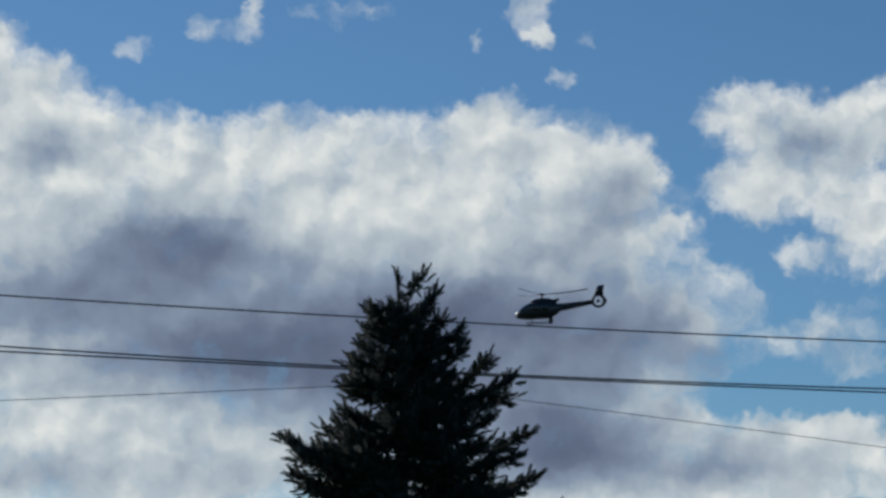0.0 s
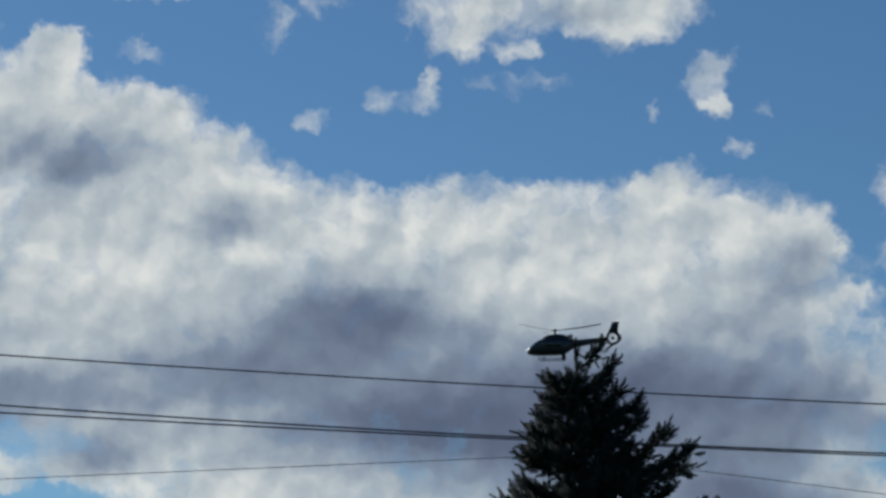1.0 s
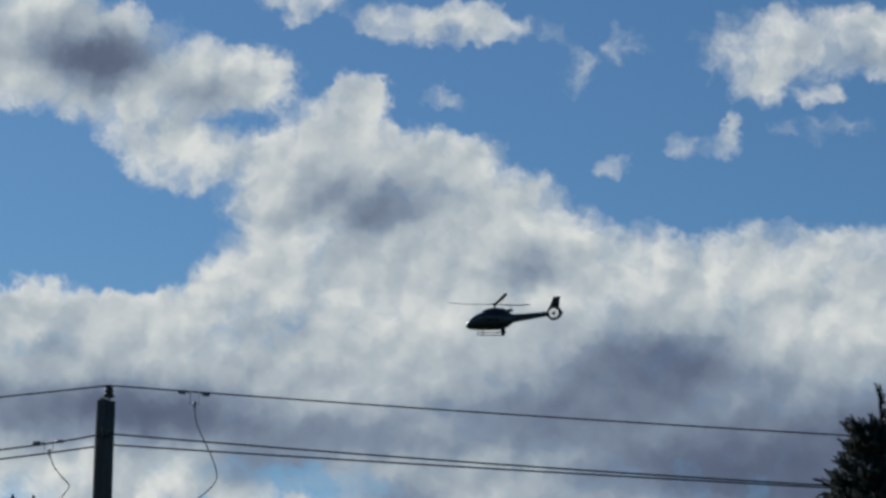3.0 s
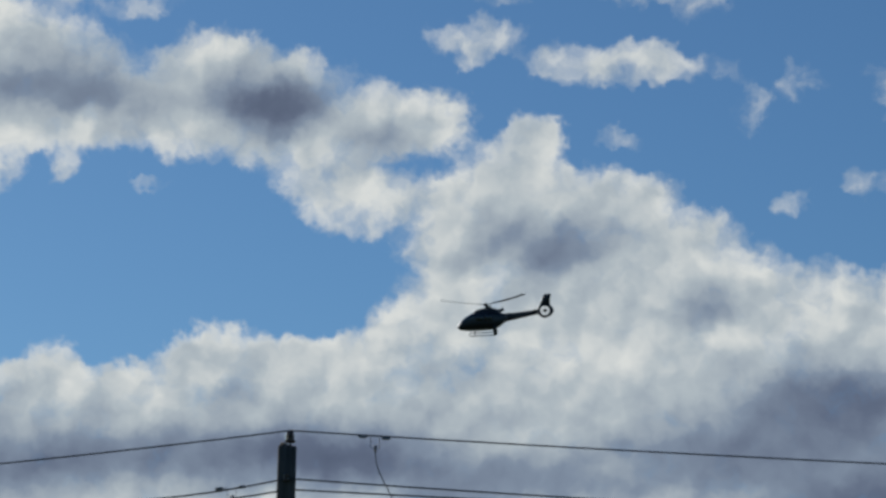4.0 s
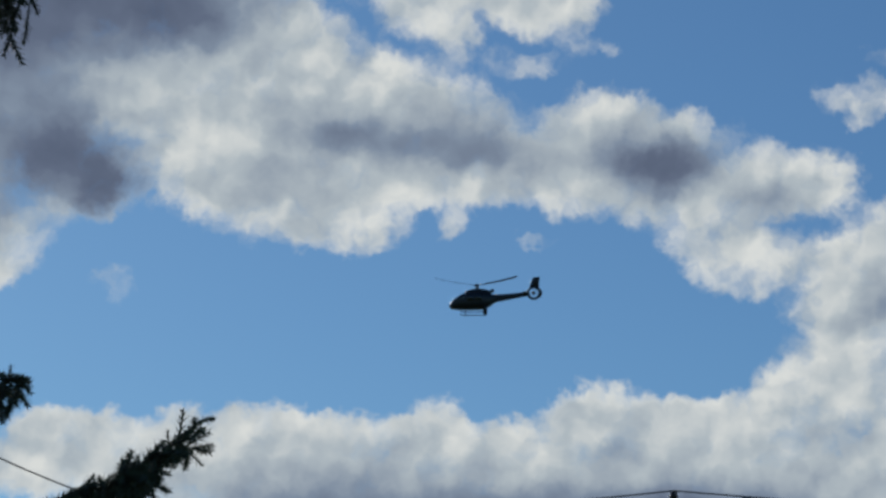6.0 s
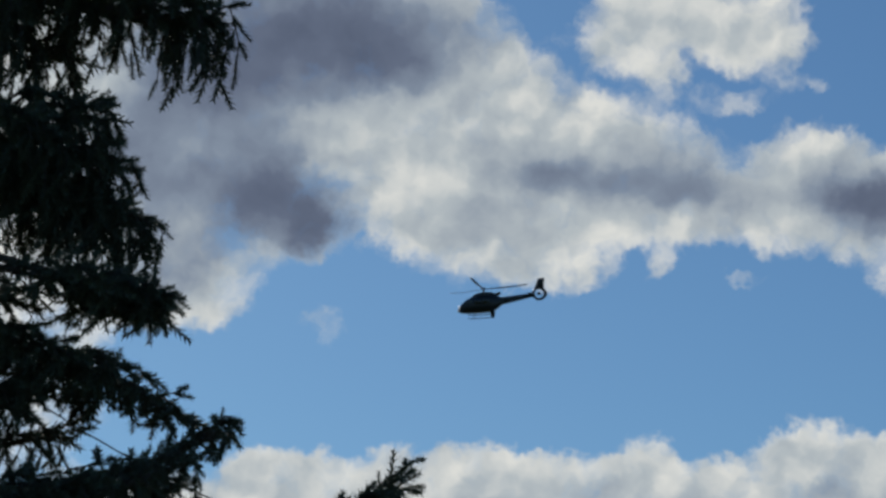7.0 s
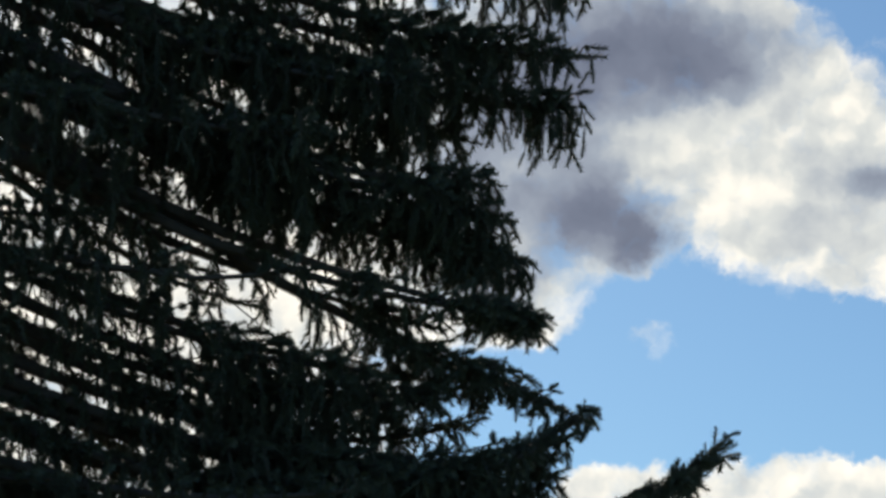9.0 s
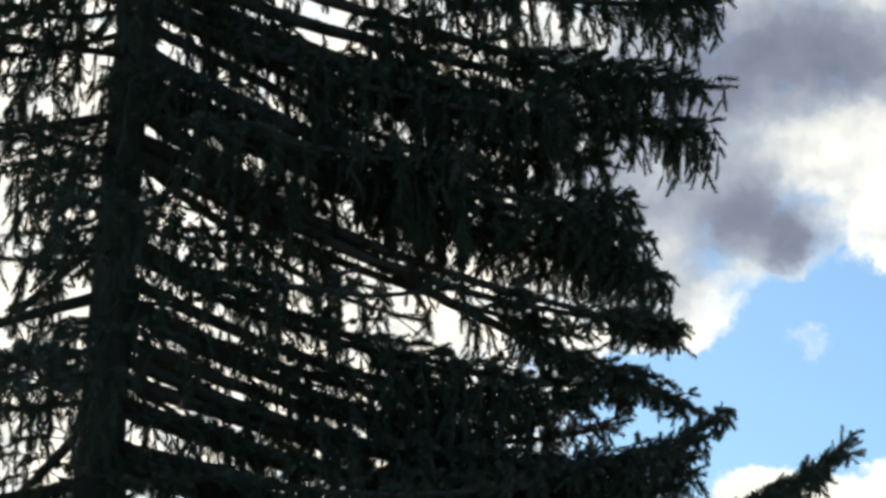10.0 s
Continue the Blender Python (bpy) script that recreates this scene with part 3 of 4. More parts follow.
def old_spruce(foot, height, limbs):
    tree = thing("old_spruce_tree", Matrix.Translation(foot), "tall old spruce with drooping curtains of dark needles", "tree")
    part("trunk", tube([Vector((0.02 * math.sin(s * 9), 0, height * s)) for s in (0, 0.1, 0.25, 0.4, 0.55, 0.7, 0.85, 1.0)], [0.20, 0.165, 0.135, 0.11, 0.085, 0.065, 0.035, 0.01], 14), BARK, tree, "rough dark bark")
    for z, az, length, rise, lift, drape, bare, full in limbs:
        pts = bough_line((0, 0, z), az, length, rise, lift, 12)
        thick = 0.0135 * length
        bough = part("bough", tube(pts, [thick * (1 - 0.85 * i / (len(pts) - 1)) + 0.004 for i in range(len(pts))], 7), BARK, tree)
        shoots, twigs = [], []
        hanging_spray(pts, length, shoots, twigs, drape, bare, full, 0.72 if length > 2.2 and abs(az - 21) < 11 else 0.85)
        if bare > 0.25 and bare < 0.6:
            hanging_spray(pts[:7], length * 0.5, shoots, twigs, 0.42, 0.16, 0.26, 0.9)
        bm = bmesh.new()
        for line in twigs:
            add_tube(bm, line, [0.005, 0.004, 0.0035, 0.003, 0.002], 3, False)
        tagged(part("twig_spray", bm, BARK, bough), kind="stuff")
        tagged(finish("needles", shoots_mesh("needles", shoots, SLENDER), DROOP_NEEDLE, bough, smooth=False), kind="stuff")
    return tree


TRUNK = Vector((-5.38, 8.26, 0))


def old_spruce_limbs():
    """height, azimuth, length, rise, bend, drape, bare share, fullness"""
    rows = [
        (7.24, 18, 3.04, -17, 24, 0.5, 0.35, 0.88), (7.09, 20, 2.99, -18, 24, 0.42, 0.4, 1.19), (7.20, 24, 2.85, -20, 22, 0.5, 0.35, 0.82),
        (6.82, 19, 2.68, -24, 24, 0.26, 0.4, 1.1), (7.08, 27, 2.57, -22, 20, 0.5, 0.3, 0.75), (6.66, 20, 2.75, -24, 24, 0.22, 0.42, 1.19),
        (6.74, 14, 2.50, -24, 18, 0.45, 0.35, 0.75), (6.59, 21, 2.87, -25, 22, 0.27, 0.42, 1.19), (6.66, 25, 2.78, -25, 20, 0.3, 0.4, 1.02),
        (6.62, 29, 2.49, -24, 18, 0.42, 0.35, 0.68), (6.34, 20, 2.92, -25, 18, 0.09, 0.88, 1), (6.25, 17, 2.75, -24, 20, 0.13, 0.72, 0.9),
    ]
    rows += [
        (6.51, 19, 3.29, -31, 16, 0.11, 0.66, 1), (6.24, 25, 2.45, -26, 18, 0.34, 0.35, 0.75), (5.09, 20, 3.14, -18, 50, 0.2, 0.42, 1.44),
        (4.96, 16, 3.05, -18, 50, 0.24, 0.38, 1.16), (5.60, 23, 2.53, -22, 34, 0.28, 0.35, 0.82), (4.96, 24, 2.97, -18, 48, 0.26, 0.38, 1.02),
        (5.81, 28, 2.35, -22, 24, 0.42, 0.3, 0.68), (6.96, 31, 2.24, -24, 18, 0.5, 0.3, 0.68), (7.05, 13, 2.31, -22, 18, 0.5, 0.3, 0.75),
        (5.48, 21, 2.43, -22, 34, 0.4, 0.3, 0.82), (5.29, 26, 2.61, -20, 40, 0.34, 0.3, 0.88), (5.74, 18, 2.16, -22, 24, 0.45, 0.3, 0.68),
    ]
    rows += [
        (4.65, 17, 3.84, -16, 58, 0.1, 0.3, 1.8), (4.67, 19, 3.72, -16, 54, 0.1, 0.3, 1.8), (7.62, 18, 3.00, -17, 24, 0.42, 0.4, 1.02),
        (7.50, 24, 3.00, -20, 21, 0.42, 0.4, 0.94), (7.95, 22, 2.80, -20, 20, 0.5, 0.3, 0.61), (5.45, 24, 2.80, -24, 22, 0.4, 0.3, 0.61),
        (5.20, 16, 2.70, -20, 26, 0.4, 0.3, 0.61), (4.75, 19, 3.00, -18, 46, 0.3, 0.3, 0.88),
    ]
    az, z = 70.0, 3.6
    while z < 9.6:
        az += 137.5 + rng.uniform(-20, 20)
        long = 3.1 * (1 - (z - 3.0) / 13.0) * rng.uniform(0.75, 1.0)
        toward = math.cos(radians(az - 20))
        if toward > 0.3:
            long = min(long, 2.25)
        rows.append((z, az, long, rng.uniform(-24, -14), rng.uniform(14, 26), rng.uniform(0.28, 0.5), 0.14, 0.5))
        z += 0.19
    z = 3.9
    while z < 8.0:
        az += 137.5
        rows.append((z, az, rng.uniform(0.6, 1.3), rng.uniform(-34, -12), 16, 0.45, 0.05, 0.8))
        z += 0.15
    # short leafy boughs that hide the trunk on its open side
    z = 3.9
    while z < 8.6:
        rows.append((z, -62 + rng.uniform(-55, 55), rng.uniform(0.7, 1.4), rng.uniform(-30, -10), 18, 0.5, 0.05, 0.55))
        z += 0.26
    z = 1.6
    while z < 3.6:
        az += 137.5
        rows.append((z, az, 3.0 * rng.uniform(0.8, 1.0), -16, 18, 0.35, 0.25, 0.3))
        z += 0.3
    z = 9.6
    while z < 13.2:
        az += 137.5
        rows.append((z, az, max(0.3, 1.5 * (13.6 - z) / 3.8), -4, 20, 0.2, 0.15, 0.5))
        z += 0.22
    return rows


old_spruce(TRUNK, 13.6, old_spruce_limbs())



# ---- overhead line ----
def quadratic(a, b, c, x0, x1, n=48):
    """A hanging wire through three points, from x0 to x1."""
    pts = []
    for i in range(n + 1):
        x = x0 + (x1 - x0) * i / n
        la = (x - b[0]) * (x - c[0]) / ((a[0] - b[0]) * (a[0] - c[0]))
        lb = (x - a[0]) * (x - c[0]) / ((b[0] - a[0]) * (b[0] - c[0]))
        lc = (x - a[0]) * (x - b[0]) / ((c[0] - a[0]) * (c[0] - b[0]))
        pts.append(Vector((x, la * a[1] + lb * b[1] + lc * c[1], la * a[2] + lb * b[2] + lc * c[2])))
    return pts


def cable(name, pts, radius, label, category="cable"):
    ob = part(name, tube(pts, radius, 6), WIRE)
    return tagged(ob, label, category, "overhead line")


POLE_TOP = Vector((-0.89, 39.00, 9.79))


def utility_pole():
    top = POLE_TOP.z
    ob = thing("utility_pole", Matrix.Translation((POLE_TOP.x, POLE_TOP.y, 0)), "weathered wooden utility pole with crossarm and insulators", "utility pole")
    bm = bmesh.new()
    add_tube(bm, [(0.012 * math.sin(k), 0, top * k / 12) for k in range(13)] + [(0, 0, top + 0.012)], [0.175 - 0.045 * k / 12 for k in range(13)] + [0.115], 20)
    part("shaft", bm, POLE_WOOD, ob, "cracked grey-brown wooden shaft")
    bm = bmesh.new()
    add_tube(bm, [(0.03, 0, top - 0.05), (0.03, 0, top + 0.1)], 0.018, 8)
    pin = part("pin", bm, STEEL, ob)
    bm = bmesh.new()
    add_turned(bm, [(0.035, top + 0.05), (0.07, top + 0.06), (0.082, top + 0.085), (0.05, top + 0.11), (0.05, top + 0.125), (0.066, top + 0.14), (0.066, top + 0.16), (0.042, top + 0.175), (0.055, top + 0.2), (0.045, top + 0.215)], pose(0.03, 0, 0), 18)
    part("insulator", bm, PORCELAIN, ob, "brown porcelain pin insulator")
    arm = top - 1.50
    bm = bmesh.new()
    add_box(bm, (2.66, 0.10, 0.125), pose(0, -0.19, arm), 0.012)
    part("crossarm", bm, ARM_WOOD, ob, "square wooden crossarm")
    for side in (1, -1):
        bm = bmesh.new()
        add_tube(bm, [(side * 0.42, -0.25, arm - 0.05), (side * 0.05, -0.25, arm - 0.48)], 0.018, 6)
        part("brace", bm, STEEL, ob)
        for x in (0.94, 1.22):
            bm = bmesh.new()
            add_turned(bm, [(0.02, 0.06), (0.035, 0.075), (0.035, 0.10), (0.02, 0.115), (0.02, 0.13), (0.008, 0.15)], pose(side * x, -0.19, arm), 12)
            part("arm_bolt", bm, STEEL, ob)
            bm = bmesh.new()
            prof = [(0.028, -0.06)]
            for k in range(6):
                prof += [(0.03, -0.09 - 0.06 * k), (0.052, -0.10 - 0.06 * k), (0.052, -0.115 - 0.06 * k), (0.03, -0.13 - 0.06 * k)]
            add_turned(bm, prof + [(0.02, -0.5)], pose(side * x, -0.19, arm), 12)
            part("fuse_cutout", bm, PORCELAIN, ob, "ribbed porcelain fuse cutout")
    for dz, y in ((0.46, -0.16), (0.61, 0.16)):
        bm = bmesh.new()
        add_turned(bm, [(0.02, -0.06), (0.05, -0.05), (0.05, -0.015), (0.03, 0), (0.05, 0.015), (0.05, 0.05), (0.02, 0.06)], pose(0, y, top - dz, 0, 0, 0), 12)
        part("spool_insulator", bm, PORCELAIN, ob)


utility_pole()
LEFT_END, RIGHT_END = -24.0, 26.0
# the top wire and the two lower wires run from the pole to both sides
cable("power_line", quadratic((-0.86, 39.00, 10.02), (4.36, 39.00, 9.79), (17.69, 39.00, 9.44), (-0.86, 39.00, 10.02)[0], RIGHT_END), 0.011, "single dark conductor along the pole tops")
cable("power_line", quadratic((-3.50, 39.00, 9.66), (-6.33, 39.00, 9.32), (-0.86, 39.00, 10.02), LEFT_END, (-0.86, 39.00, 10.02)[0]), 0.011, "single dark conductor along the pole tops")
cable("power_line", quadratic((-0.76, 38.84, 9.31), (3.63, 38.84, 9.08), (17.58, 38.84, 8.70), (-0.87, 38.84, 9.32)[0], RIGHT_END), 0.012, "dark conductor on the side of the pole")
cable("power_line", quadratic((-0.76, 39.16, 9.21), (3.67, 39.16, 9.05), (17.72, 39.16, 8.69), (-0.87, 39.16, 9.21)[0], RIGHT_END), 0.012, "dark conductor on the side of the pole")
cable("power_line", quadratic((-3.54, 38.84, 8.93), (-1.92, 38.84, 9.11), (-0.87, 38.84, 9.32), LEFT_END, (-0.87, 38.84, 9.32)[0]), 0.012, "dark conductor on the side of the pole")
cable("power_line", quadratic((-3.33, 39.16, 8.84), (-1.93, 39.16, 9.03), (-0.87, 39.16, 9.21), LEFT_END, (-0.87, 39.16, 9.21)[0]), 0.012, "dark conductor on the side of the pole")
MEET = Vector((7.64, 30.00, 7.37))
cable("service_line", quadratic((3.36, 30.00, 7.11), (5.19, 30.00, 7.22), MEET, -2.0, MEET.x)[:-1] + quadratic(MEET, (11.01, 30.00, 7.02), (13.55, 30.00, 6.74), MEET.x, 22.0), 0.004, "thin service cable below the power line")


def jumper(points, clamp_a, clamp_b, low):
    """A drop lead that hangs from a stirrup on the wire."""
    ob = thing("jumper_lead", Matrix.Identity(4), "thin drop lead hanging from a wire stirrup", "cable", "overhead line")
    line = [Vector(p) for p in points]
    smooth = []
    for i in range(len(line) - 1):
        p0, p1, p2, p3 = line[max(i - 1, 0)], line[i], line[i + 1], line[min(i + 2, len(line) - 1)]
        for k in range(5):
            s = k / 5
            smooth.append(0.5 * (2 * p1 + (p2 - p0) * s + (2 * p0 - 5 * p1 + 4 * p2 - p3) * s * s + (3 * p1 - p0 - 3 * p2 + p3) * s ** 3))
    smooth.append(line[-1])
    part("lead", tube(smooth, 0.008, 6), WIRE, ob)
    a, b, low = Vector(clamp_a), Vector(clamp_b), Vector(low)
    way = (b - a).normalized()
    a2, b2 = a.lerp(b, 0.35), a.lerp(b, 0.72)
    drop = Vector((0, 0, low.z - a.z))
    part("stirrup", tube([a, a2, a2 + drop, b2 + drop, b2, b], 0.005, 6), WIRE, ob)
    for p in (a, b):
        part("clamp", tube([p - way * 0.06, p - way * 0.03, p + way * 0.03, p + way * 0.06], [0.012, 0.024, 0.024, 0.012], 8), STEEL, ob)
    part("hot_line_clamp", tube([low + Vector((0, 0, 0.02)), low + Vector((0, 0, -0.06))], [0.026, 0.018], 8), STEEL, ob)


jumper([(0.33, 38.95, 9.75), (0.36, 38.90, 9.52), (0.46, 38.88, 9.29), (0.58, 38.85, 9.05), (0.66, 38.82, 8.81), (0.64, 38.80, 8.68), (0.53, 38.80, 8.54), (0.31, 38.80, 8.37)],
       (0.15, 39.00, 9.95), (0.48, 39.00, 9.93), (0.33, 39.00, 9.80))
jumper([(-1.64, 38.84, 9.02), (-1.57, 38.83, 8.84), (-1.44, 38.82, 8.68), (-1.35, 38.80, 8.57), (-1.42, 38.80, 8.45), (-1.53, 38.80, 8.31)],
       (-1.82, 38.84, 9.16), (-1.50, 38.84, 9.19), (-1.64, 38.84, 9.05))



# ---- helicopter ----
def superellipse(x, half, low, high, n=28, power=2.6):
    mid, tall = (low + high) / 2, (high - low) / 2
    ring = []
    for k in range(n):
        u = 2 * math.pi * k / n
        c, s = math.cos(u), math.sin(u)
        ring.append(Vector((x, half * math.copysign(abs(c) ** (2 / power), c), mid + tall * math.copysign(abs(s) ** (2 / power), s))))
    return ring


def add_loft(bm, sections, power=2.6, n=28):
    rings = [[bm.verts.new(v) for v in superellipse(x, h, lo, hi, n, power)] for x, h, lo, hi in sections]
    for r0, r1 in zip(rings, rings[1:]):
        for k in range(n):
            bm.faces.new((r0[k], r0[(k + 1) % n], r1[(k + 1) % n], r1[k]))
    bm.faces.new(rings[0])
    bm.faces.new(rings[-1])


def add_plate(bm, outline, half):
    """An upright plate from an outline in x and z, with thickness across y and softened rims."""
    layers = []
    for y, shrink in ((-half, 0.94), (-half * 0.5, 1.0), (half * 0.5, 1.0), (half, 0.94)):
        cx = sum(p[0] for p in outline) / len(outline)
        cz = sum(p[1] for p in outline) / len(outline)
        layers.append([bm.verts.new((cx + (x - cx) * shrink, y, cz + (z - cz) * shrink)) for x, z in outline])
    for r0, r1 in zip(layers, layers[1:]):
        for k in range(len(outline)):
            bm.faces.new((r0[k], r0[(k + 1) % len(outline)], r1[(k + 1) % len(outline)], r1[k]))
    bm.faces.new(layers[0])
    bm.faces.new(layers[-1])


def helicopter():
    ob = thing("helicopter", Matrix.Identity(4), "dark navy helicopter with shrouded tail fan, flying", "helicopter")
    bm = bmesh.new()
    add_loft(bm, [(3.17, 0.06, -2.42, -2.28), (3.05, 0.34, -2.60, -2.05), (2.75, 0.58, -2.70, -1.72), (2.3, 0.78, -2.76, -1.36), (1.7, 0.92, -2.80, -1.04), (1.0, 0.97, -2.82, -0.80),
                  (0.2, 0.98, -2.82, -0.70), (-0.6, 0.95, -2.78, -0.70), (-1.1, 0.84, -2.66, -0.82), (-1.5, 0.66, -2.42, -0.98), (-2.0, 0.44, -2.05, -1.10), (-2.4, 0.32, -1.88, -1.12)])
    part("fuselage", bm, PAINT, ob, "glossy dark navy fuselage")
    bm = bmesh.new()
    add_loft(bm, [(3.02, 0.26, -2.32, -2.02), (2.72, 0.54, -2.28, -1.67), (2.28, 0.745, -2.18, -1.31), (1.75, 0.87, -2.1, -1.02), (1.35, 0.93, -2.05, -0.88)])
    bmesh.ops.scale(bm, vec=(1, 1.035, 1), verts=bm.verts)
    part("windscreen", bm, TINTED, ob, "dark tinted windscreen")
    for side in (1, -1):
        for x0, x1 in ((1.2, 0.35), (0.25, -0.55)):
            bm = bmesh.new()
            add_box(bm, (x0 - x1, 0.05, 0.72), pose((x0 + x1) / 2, side * 0.975, -1.55, 0, 0, 0), 0.02)
            part("side_window", bm, TINTED, ob, "dark tinted side window")
        bm = bmesh.new()
        add_tube(bm, [(1.95, side * 1.1, -3.06), (1.8, side * 1.15, -3.2), (1.5, side * 1.15, -3.24), (0, side * 1.15, -3.24), (-1.0, side * 1.15, -3.24)], 0.05, 10)
        part("skid", bm, BLACK, ob, "black landing skid")
    for x in (1.3, -0.75):
        bm = bmesh.new()
        add_tube(bm, [(x, -1.15, -3.22), (x, -0.98, -3.0), (x, -0.6, -2.8), (x, 0, -2.74), (x, 0.6, -2.8), (x, 0.98, -3.0), (x, 1.15, -3.22)], 0.045, 8)
        part("cross_tube", bm, BLACK, ob)
    for side in (1, -1):
        bm = bmesh.new()
        add_box(bm, (0.40, 0.16, 0.86), pose(-0.88, side * 1.0, -2.9, side * -14, 8, 0), 0.05)
        part("step_fairing", bm, BLACK, ob, "black fairing above the skid")
    # engine housing, mast fairing and exhaust
    bm = bmesh.new()
    add_loft(bm, [(1.35, 0.2, -0.95, -0.72), (1.0, 0.42, -1.0, -0.56), (0.5, 0.52, -1.0, -0.44), (-0.3, 0.55, -1.0, -0.40), (-0.9, 0.52, -1.0, -0.46), (-1.3, 0.42, -1.15, -0.62), (-1.65, 0.3, -1.25, -0.92)])
    part("engine_cowling", bm, PAINT, ob)
    part("exhaust_pipe", tube([(-1.2, 0, -0.78), (-1.55, 0, -0.72), (-1.95, 0, -0.60)], [0.17, 0.17, 0.19], 14), ALLOY, ob, "dull metal exhaust")
    bm = bmesh.new()
    add_loft(bm, [(-2.0, 0.36, -2.02, -1.08), (-3.0, 0.30, -1.84, -1.06), (-4.2, 0.24, -1.62, -0.97), (-5.3, 0.19, -1.42, -0.88), (-5.95, 0.16, -1.34, -0.80)], 2.2, 20)
    part("tail_boom", bm, PAINT, ob)
    # shrouded tail fan
    centre = Vector((-6.43, 0, -1.0))
    bm = bmesh.new()
    n, prof = 40, [(0.54, -0.17), (0.60, -0.2), (0.76, -0.13), (0.80, 0.0), (0.76, 0.13), (0.60, 0.2), (0.54, 0.17), (0.53, 0.0)]
    rings = []
    for k in range(n):
        u = 2 * math.pi * k / n
        stretch = 1.0 + 0.24 * max(0, -math.cos(u)) * (1 - 0.5 * abs(math.sin(u)))
        rings.append([bm.verts.new(centre + Vector((math.cos(u) * r * (stretch if r > 0.7 else 1), y, math.sin(u) * r))) for r, y in prof])
    for k in range(n):
        r0, r1 = rings[k], rings[(k + 1) % n]
        for j in range(len(prof)):
            bm.faces.new((r0[j], r0[(j + 1) % len(prof)], r1[(j + 1) % len(prof)], r1[j]))
    shroud = part("tail_fan_shroud", bm, PAINT, ob)
    bm = bmesh.new()
    add_turned(bm, [(0.05, -0.16), (0.16, -0.12), (0.19, 0), (0.16, 0.12), (0.05, 0.16)], Matrix.Translation(centre) @ pose(0, 0, 0, 90, 0, 0), 20)
    part("fan_hub", bm, BLACK, shroud)
    for k in range(8):
        bm = bmesh.new()
        add_box(bm, (0.045, 0.02, 0.38), Matrix.Translation(centre) @ pose(0, 0, 0, 0, k * 45 + 10 * (k % 3), 0) @ pose(0, 0, 0.36, 0, 0, 40), 0.006)
        part("fan_blade", bm, ALLOY, shroud)
    bm = bmesh.new()
    add_plate(bm, [(-5.78, -0.72), (-6.12, 0.1), (-6.36, 0.70), (-6.46, 0.78), (-7.14, 0.84), (-7.18, 0.70), (-7.06, 0.2), (-7.04, -0.42), (-6.5, -0.36), (-6.1, -0.55)], 0.12)
    part("tail_fin", bm, PAINT, ob, "swept dark tail fin")
    bm = bmesh.new()
    add_box(bm, (0.5, 2.6, 0.07), pose(-5.35, 0, -1.06), 0.03)
    part("tailplane", bm, PAINT, ob)
    # small glowing disc added to imitate the sun glint on the windscreen
    bm = bmesh.new()
    add_turned(bm, [(0.02, 0.10), (0.15, 0.08), (0.21, 0.0), (0.21, -0.05)], pose(3.0, 0.10, -2.12, 0, 68, 0), 18)
    part("nose_glint", bm, GLINT, ob, "white sun glint on the nose, made as a glowing disc")
    # mast and main rotor
    part("mast", tube([(0, 0, -0.55), (0, 0, -0.25), (0, 0, -0.05)], [0.2, 0.11, 0.10], 14), ALLOY, ob)
    bm = bmesh.new()
    add_turned(bm, [(0.08, -0.1), (0.26, -0.07), (0.30, 0.0), (0.24, 0.07), (0.12, 0.14), (0.04, 0.17)], Matrix.Identity(4), 18)
    rotor = part("main_rotor", bm, BLACK, ob, "three-bladed main rotor")
    for k in range(3):
        bm = bmesh.new()
        turn = pose(0, 0, 0, 0, 0, 120 * k)
        secs = [(0.2, 0.10, 0.05, 0.00), (0.75, 0.07, 0.045, 0.02), (1.1, 0.17, 0.028, 0.05), (2.5, 0.20, 0.032, 0.12), (4.0, 0.20, 0.030, 0.26), (5.2, 0.19, 0.026, 0.42), (5.35, 0.10, 0.018, 0.44)]
        rings = []
        for r, half, th, z in secs:
            rings.append([bm.verts.new(turn @ Vector((r, half * c, z + th * s - 0.22 * half * c))) for c, s in ((1, 0), (0.6, 0.8), (-0.2, 0.8), (-1, 0), (-0.2, -0.6), (0.6, -0.7))])
        for r0, r1 in zip(rings, rings[1:]):
            for j in range(6):
                bm.faces.new((r0[j], r0[(j + 1) % 6], r1[(j + 1) % 6], r1[j]))
        bm.faces.new(rings[0])
        bm.faces.new(rings[-1])
        part("rotor_blade", bm, BLADE, rotor)
    return ob, rotor


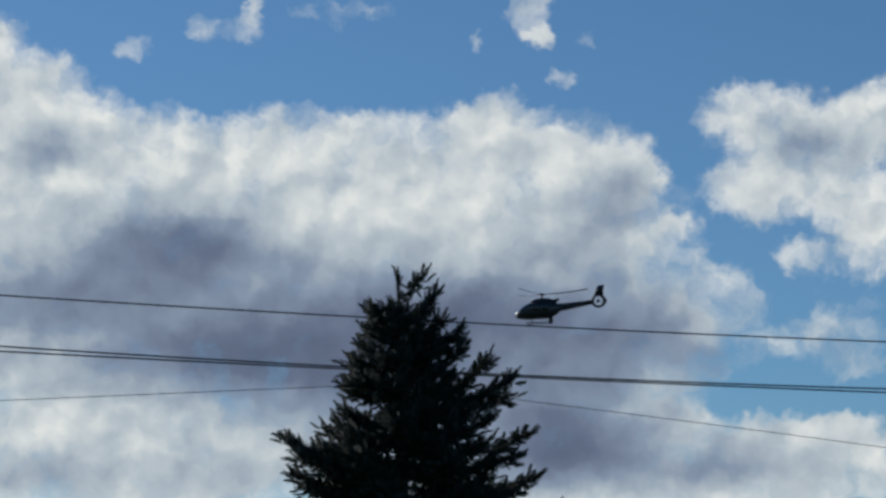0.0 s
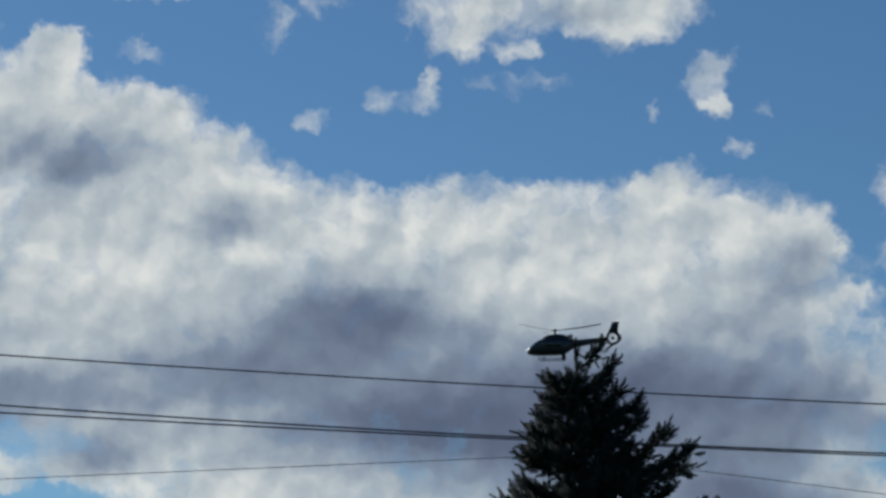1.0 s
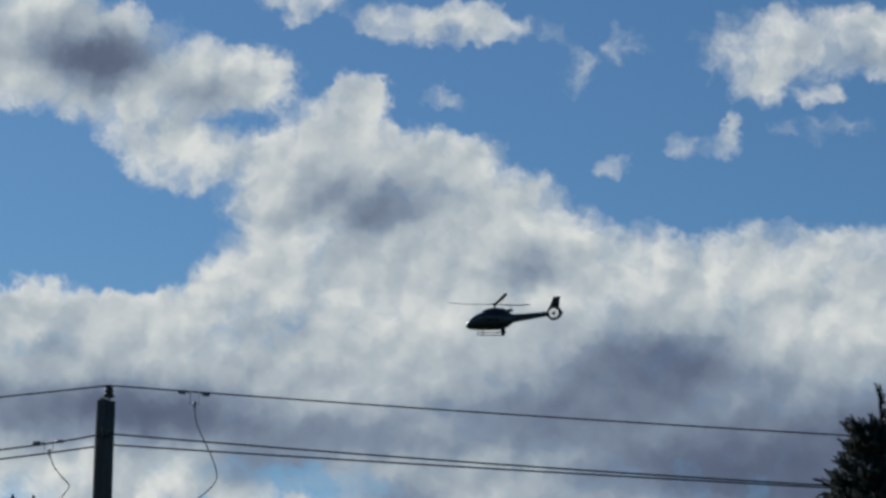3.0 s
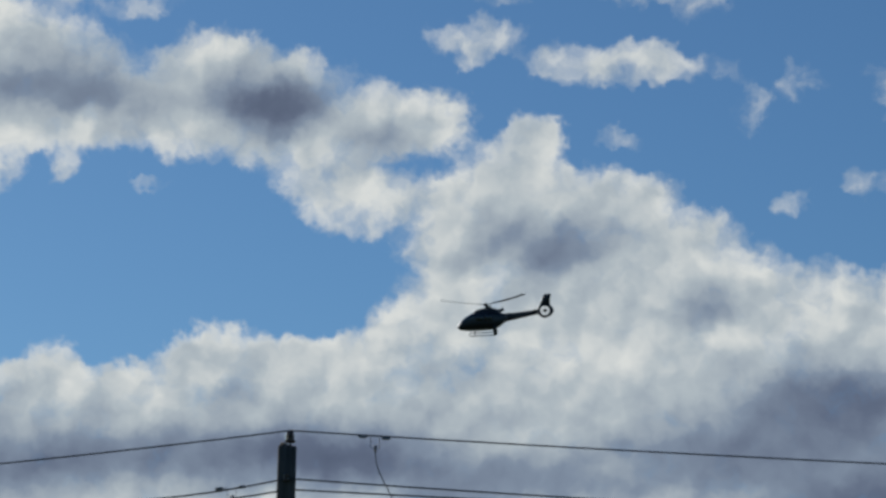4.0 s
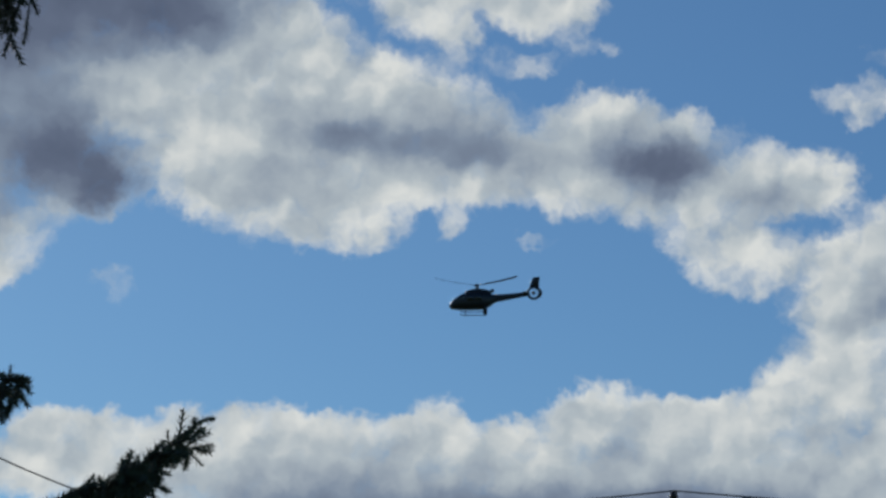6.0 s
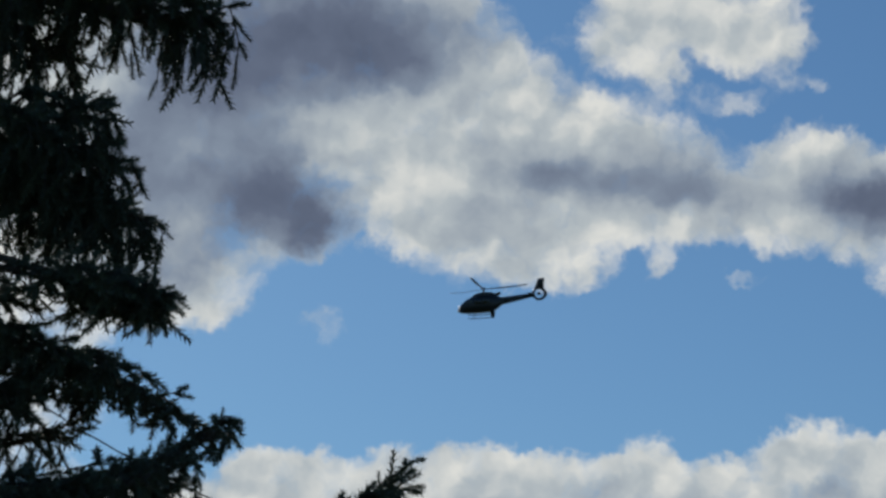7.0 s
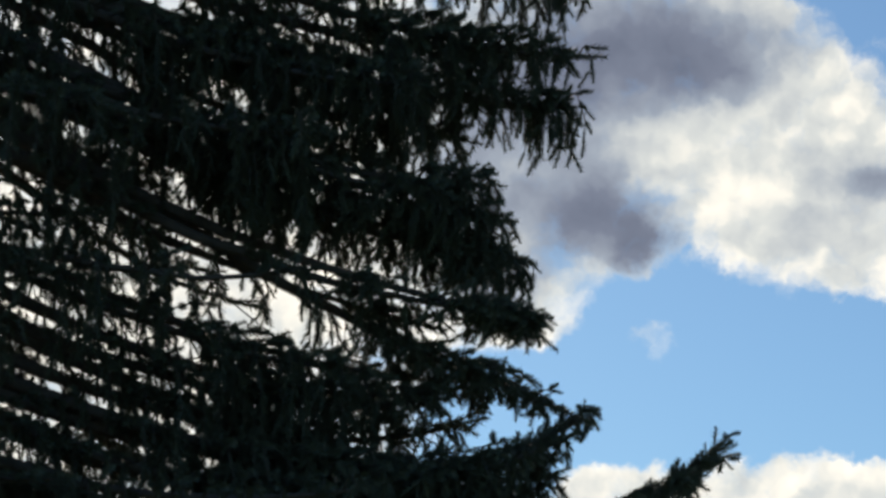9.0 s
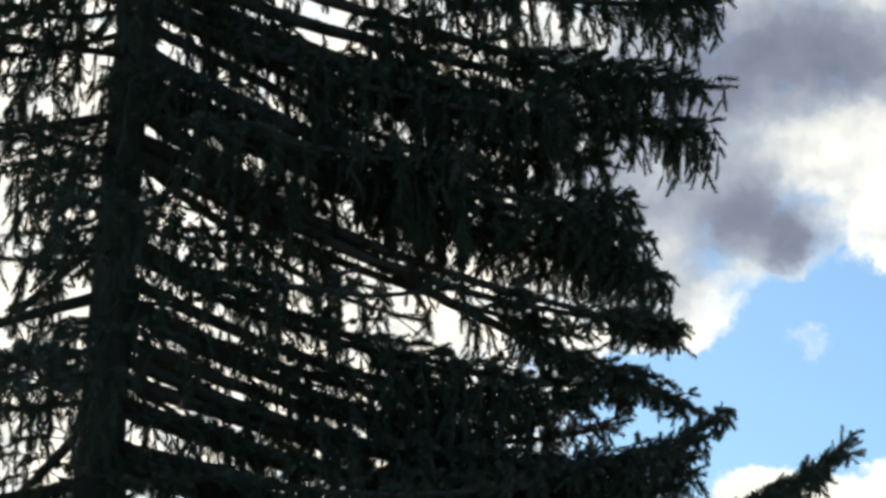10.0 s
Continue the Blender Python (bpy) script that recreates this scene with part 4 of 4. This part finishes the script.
craft, main_rotor = helicopter()


def motions():
    walk(craft, [
        (0.0, pose(96.04, 305.60, 57.28, -4.00, 1.26, 163.25)),
        (0.5, pose(85.55, 303.50, 58.66, -4.00, 0.73, 165.11)),
        (1.0, pose(75.63, 301.77, 60.00, -4.00, 0.67, 166.83)),
        (1.5, pose(65.33, 300.61, 61.51, -4.00, 0.87, 168.65)),
        (2.0, pose(55.30, 299.87, 63.02, -4.00, 0.12, 170.67)),
        (2.5, pose(45.03, 299.62, 64.67, -4.00, 0.21, 172.60)),
        (4.0, pose(14.37, 301.25, 70.84, -4.00, 3.61, 177.84)),
        (4.5, pose(3.79, 302.59, 73.26, -4.00, 3.21, 179.97)),
        (5.0, pose(-7.73, 304.33, 75.65, -4.00, 4.34, -178.09)),
        (5.5, pose(-18.68, 306.42, 78.25, -4.00, 3.45, -175.81)),
        (7.0, pose(-54.18, 314.84, 85.85, -4.00, 7.54, -170.49)),
        (7.5, pose(-66.96, 318.17, 88.74, -4.00, 8.58, -168.62)),
        (8.0, pose(-80.40, 321.69, 91.70, -4.00, 9.73, -166.76)),
        (8.5, pose(-106.08, 385.47, 111.98, -4.00, 10.38, -165.52)),
        (9.0, pose(-127.54, 413.77, 118.15, -4.00, 9.38, -163.47)),
        (10.0, pose(-174.68, 505.84, 144.59, -4.00, 9.38, -163.47)),
    ])
    # six and two thirds turns a second, clockwise from above, with the small drift of its speed
    drift = [(0.0, 0), (0.5, -10), (0.7, -93), (1.0, -103), (1.5, -115), (2.0, -128), (2.5, -144), (2.7, -150), (3.8, -195), (4.5, -220), (4.7, -232), (5.0, -283), (5.5, -300),
             (5.7, -315), (6.8, -361), (7.0, -374), (7.5, -390), (8.0, -410), (8.3, -420), (10.0, -480)]
    ts, ds = [d[0] for d in drift], [d[1] for d in drift]
    rows = []
    for k in range(301):
        t = k / 30
        turn = 2400 * t + float(np.interp(t, ts, ds))
        rows.append((t, pose(0, 0, 0, 0, 0, 180 - turn)))
    walk(main_rotor, rows)


motions()
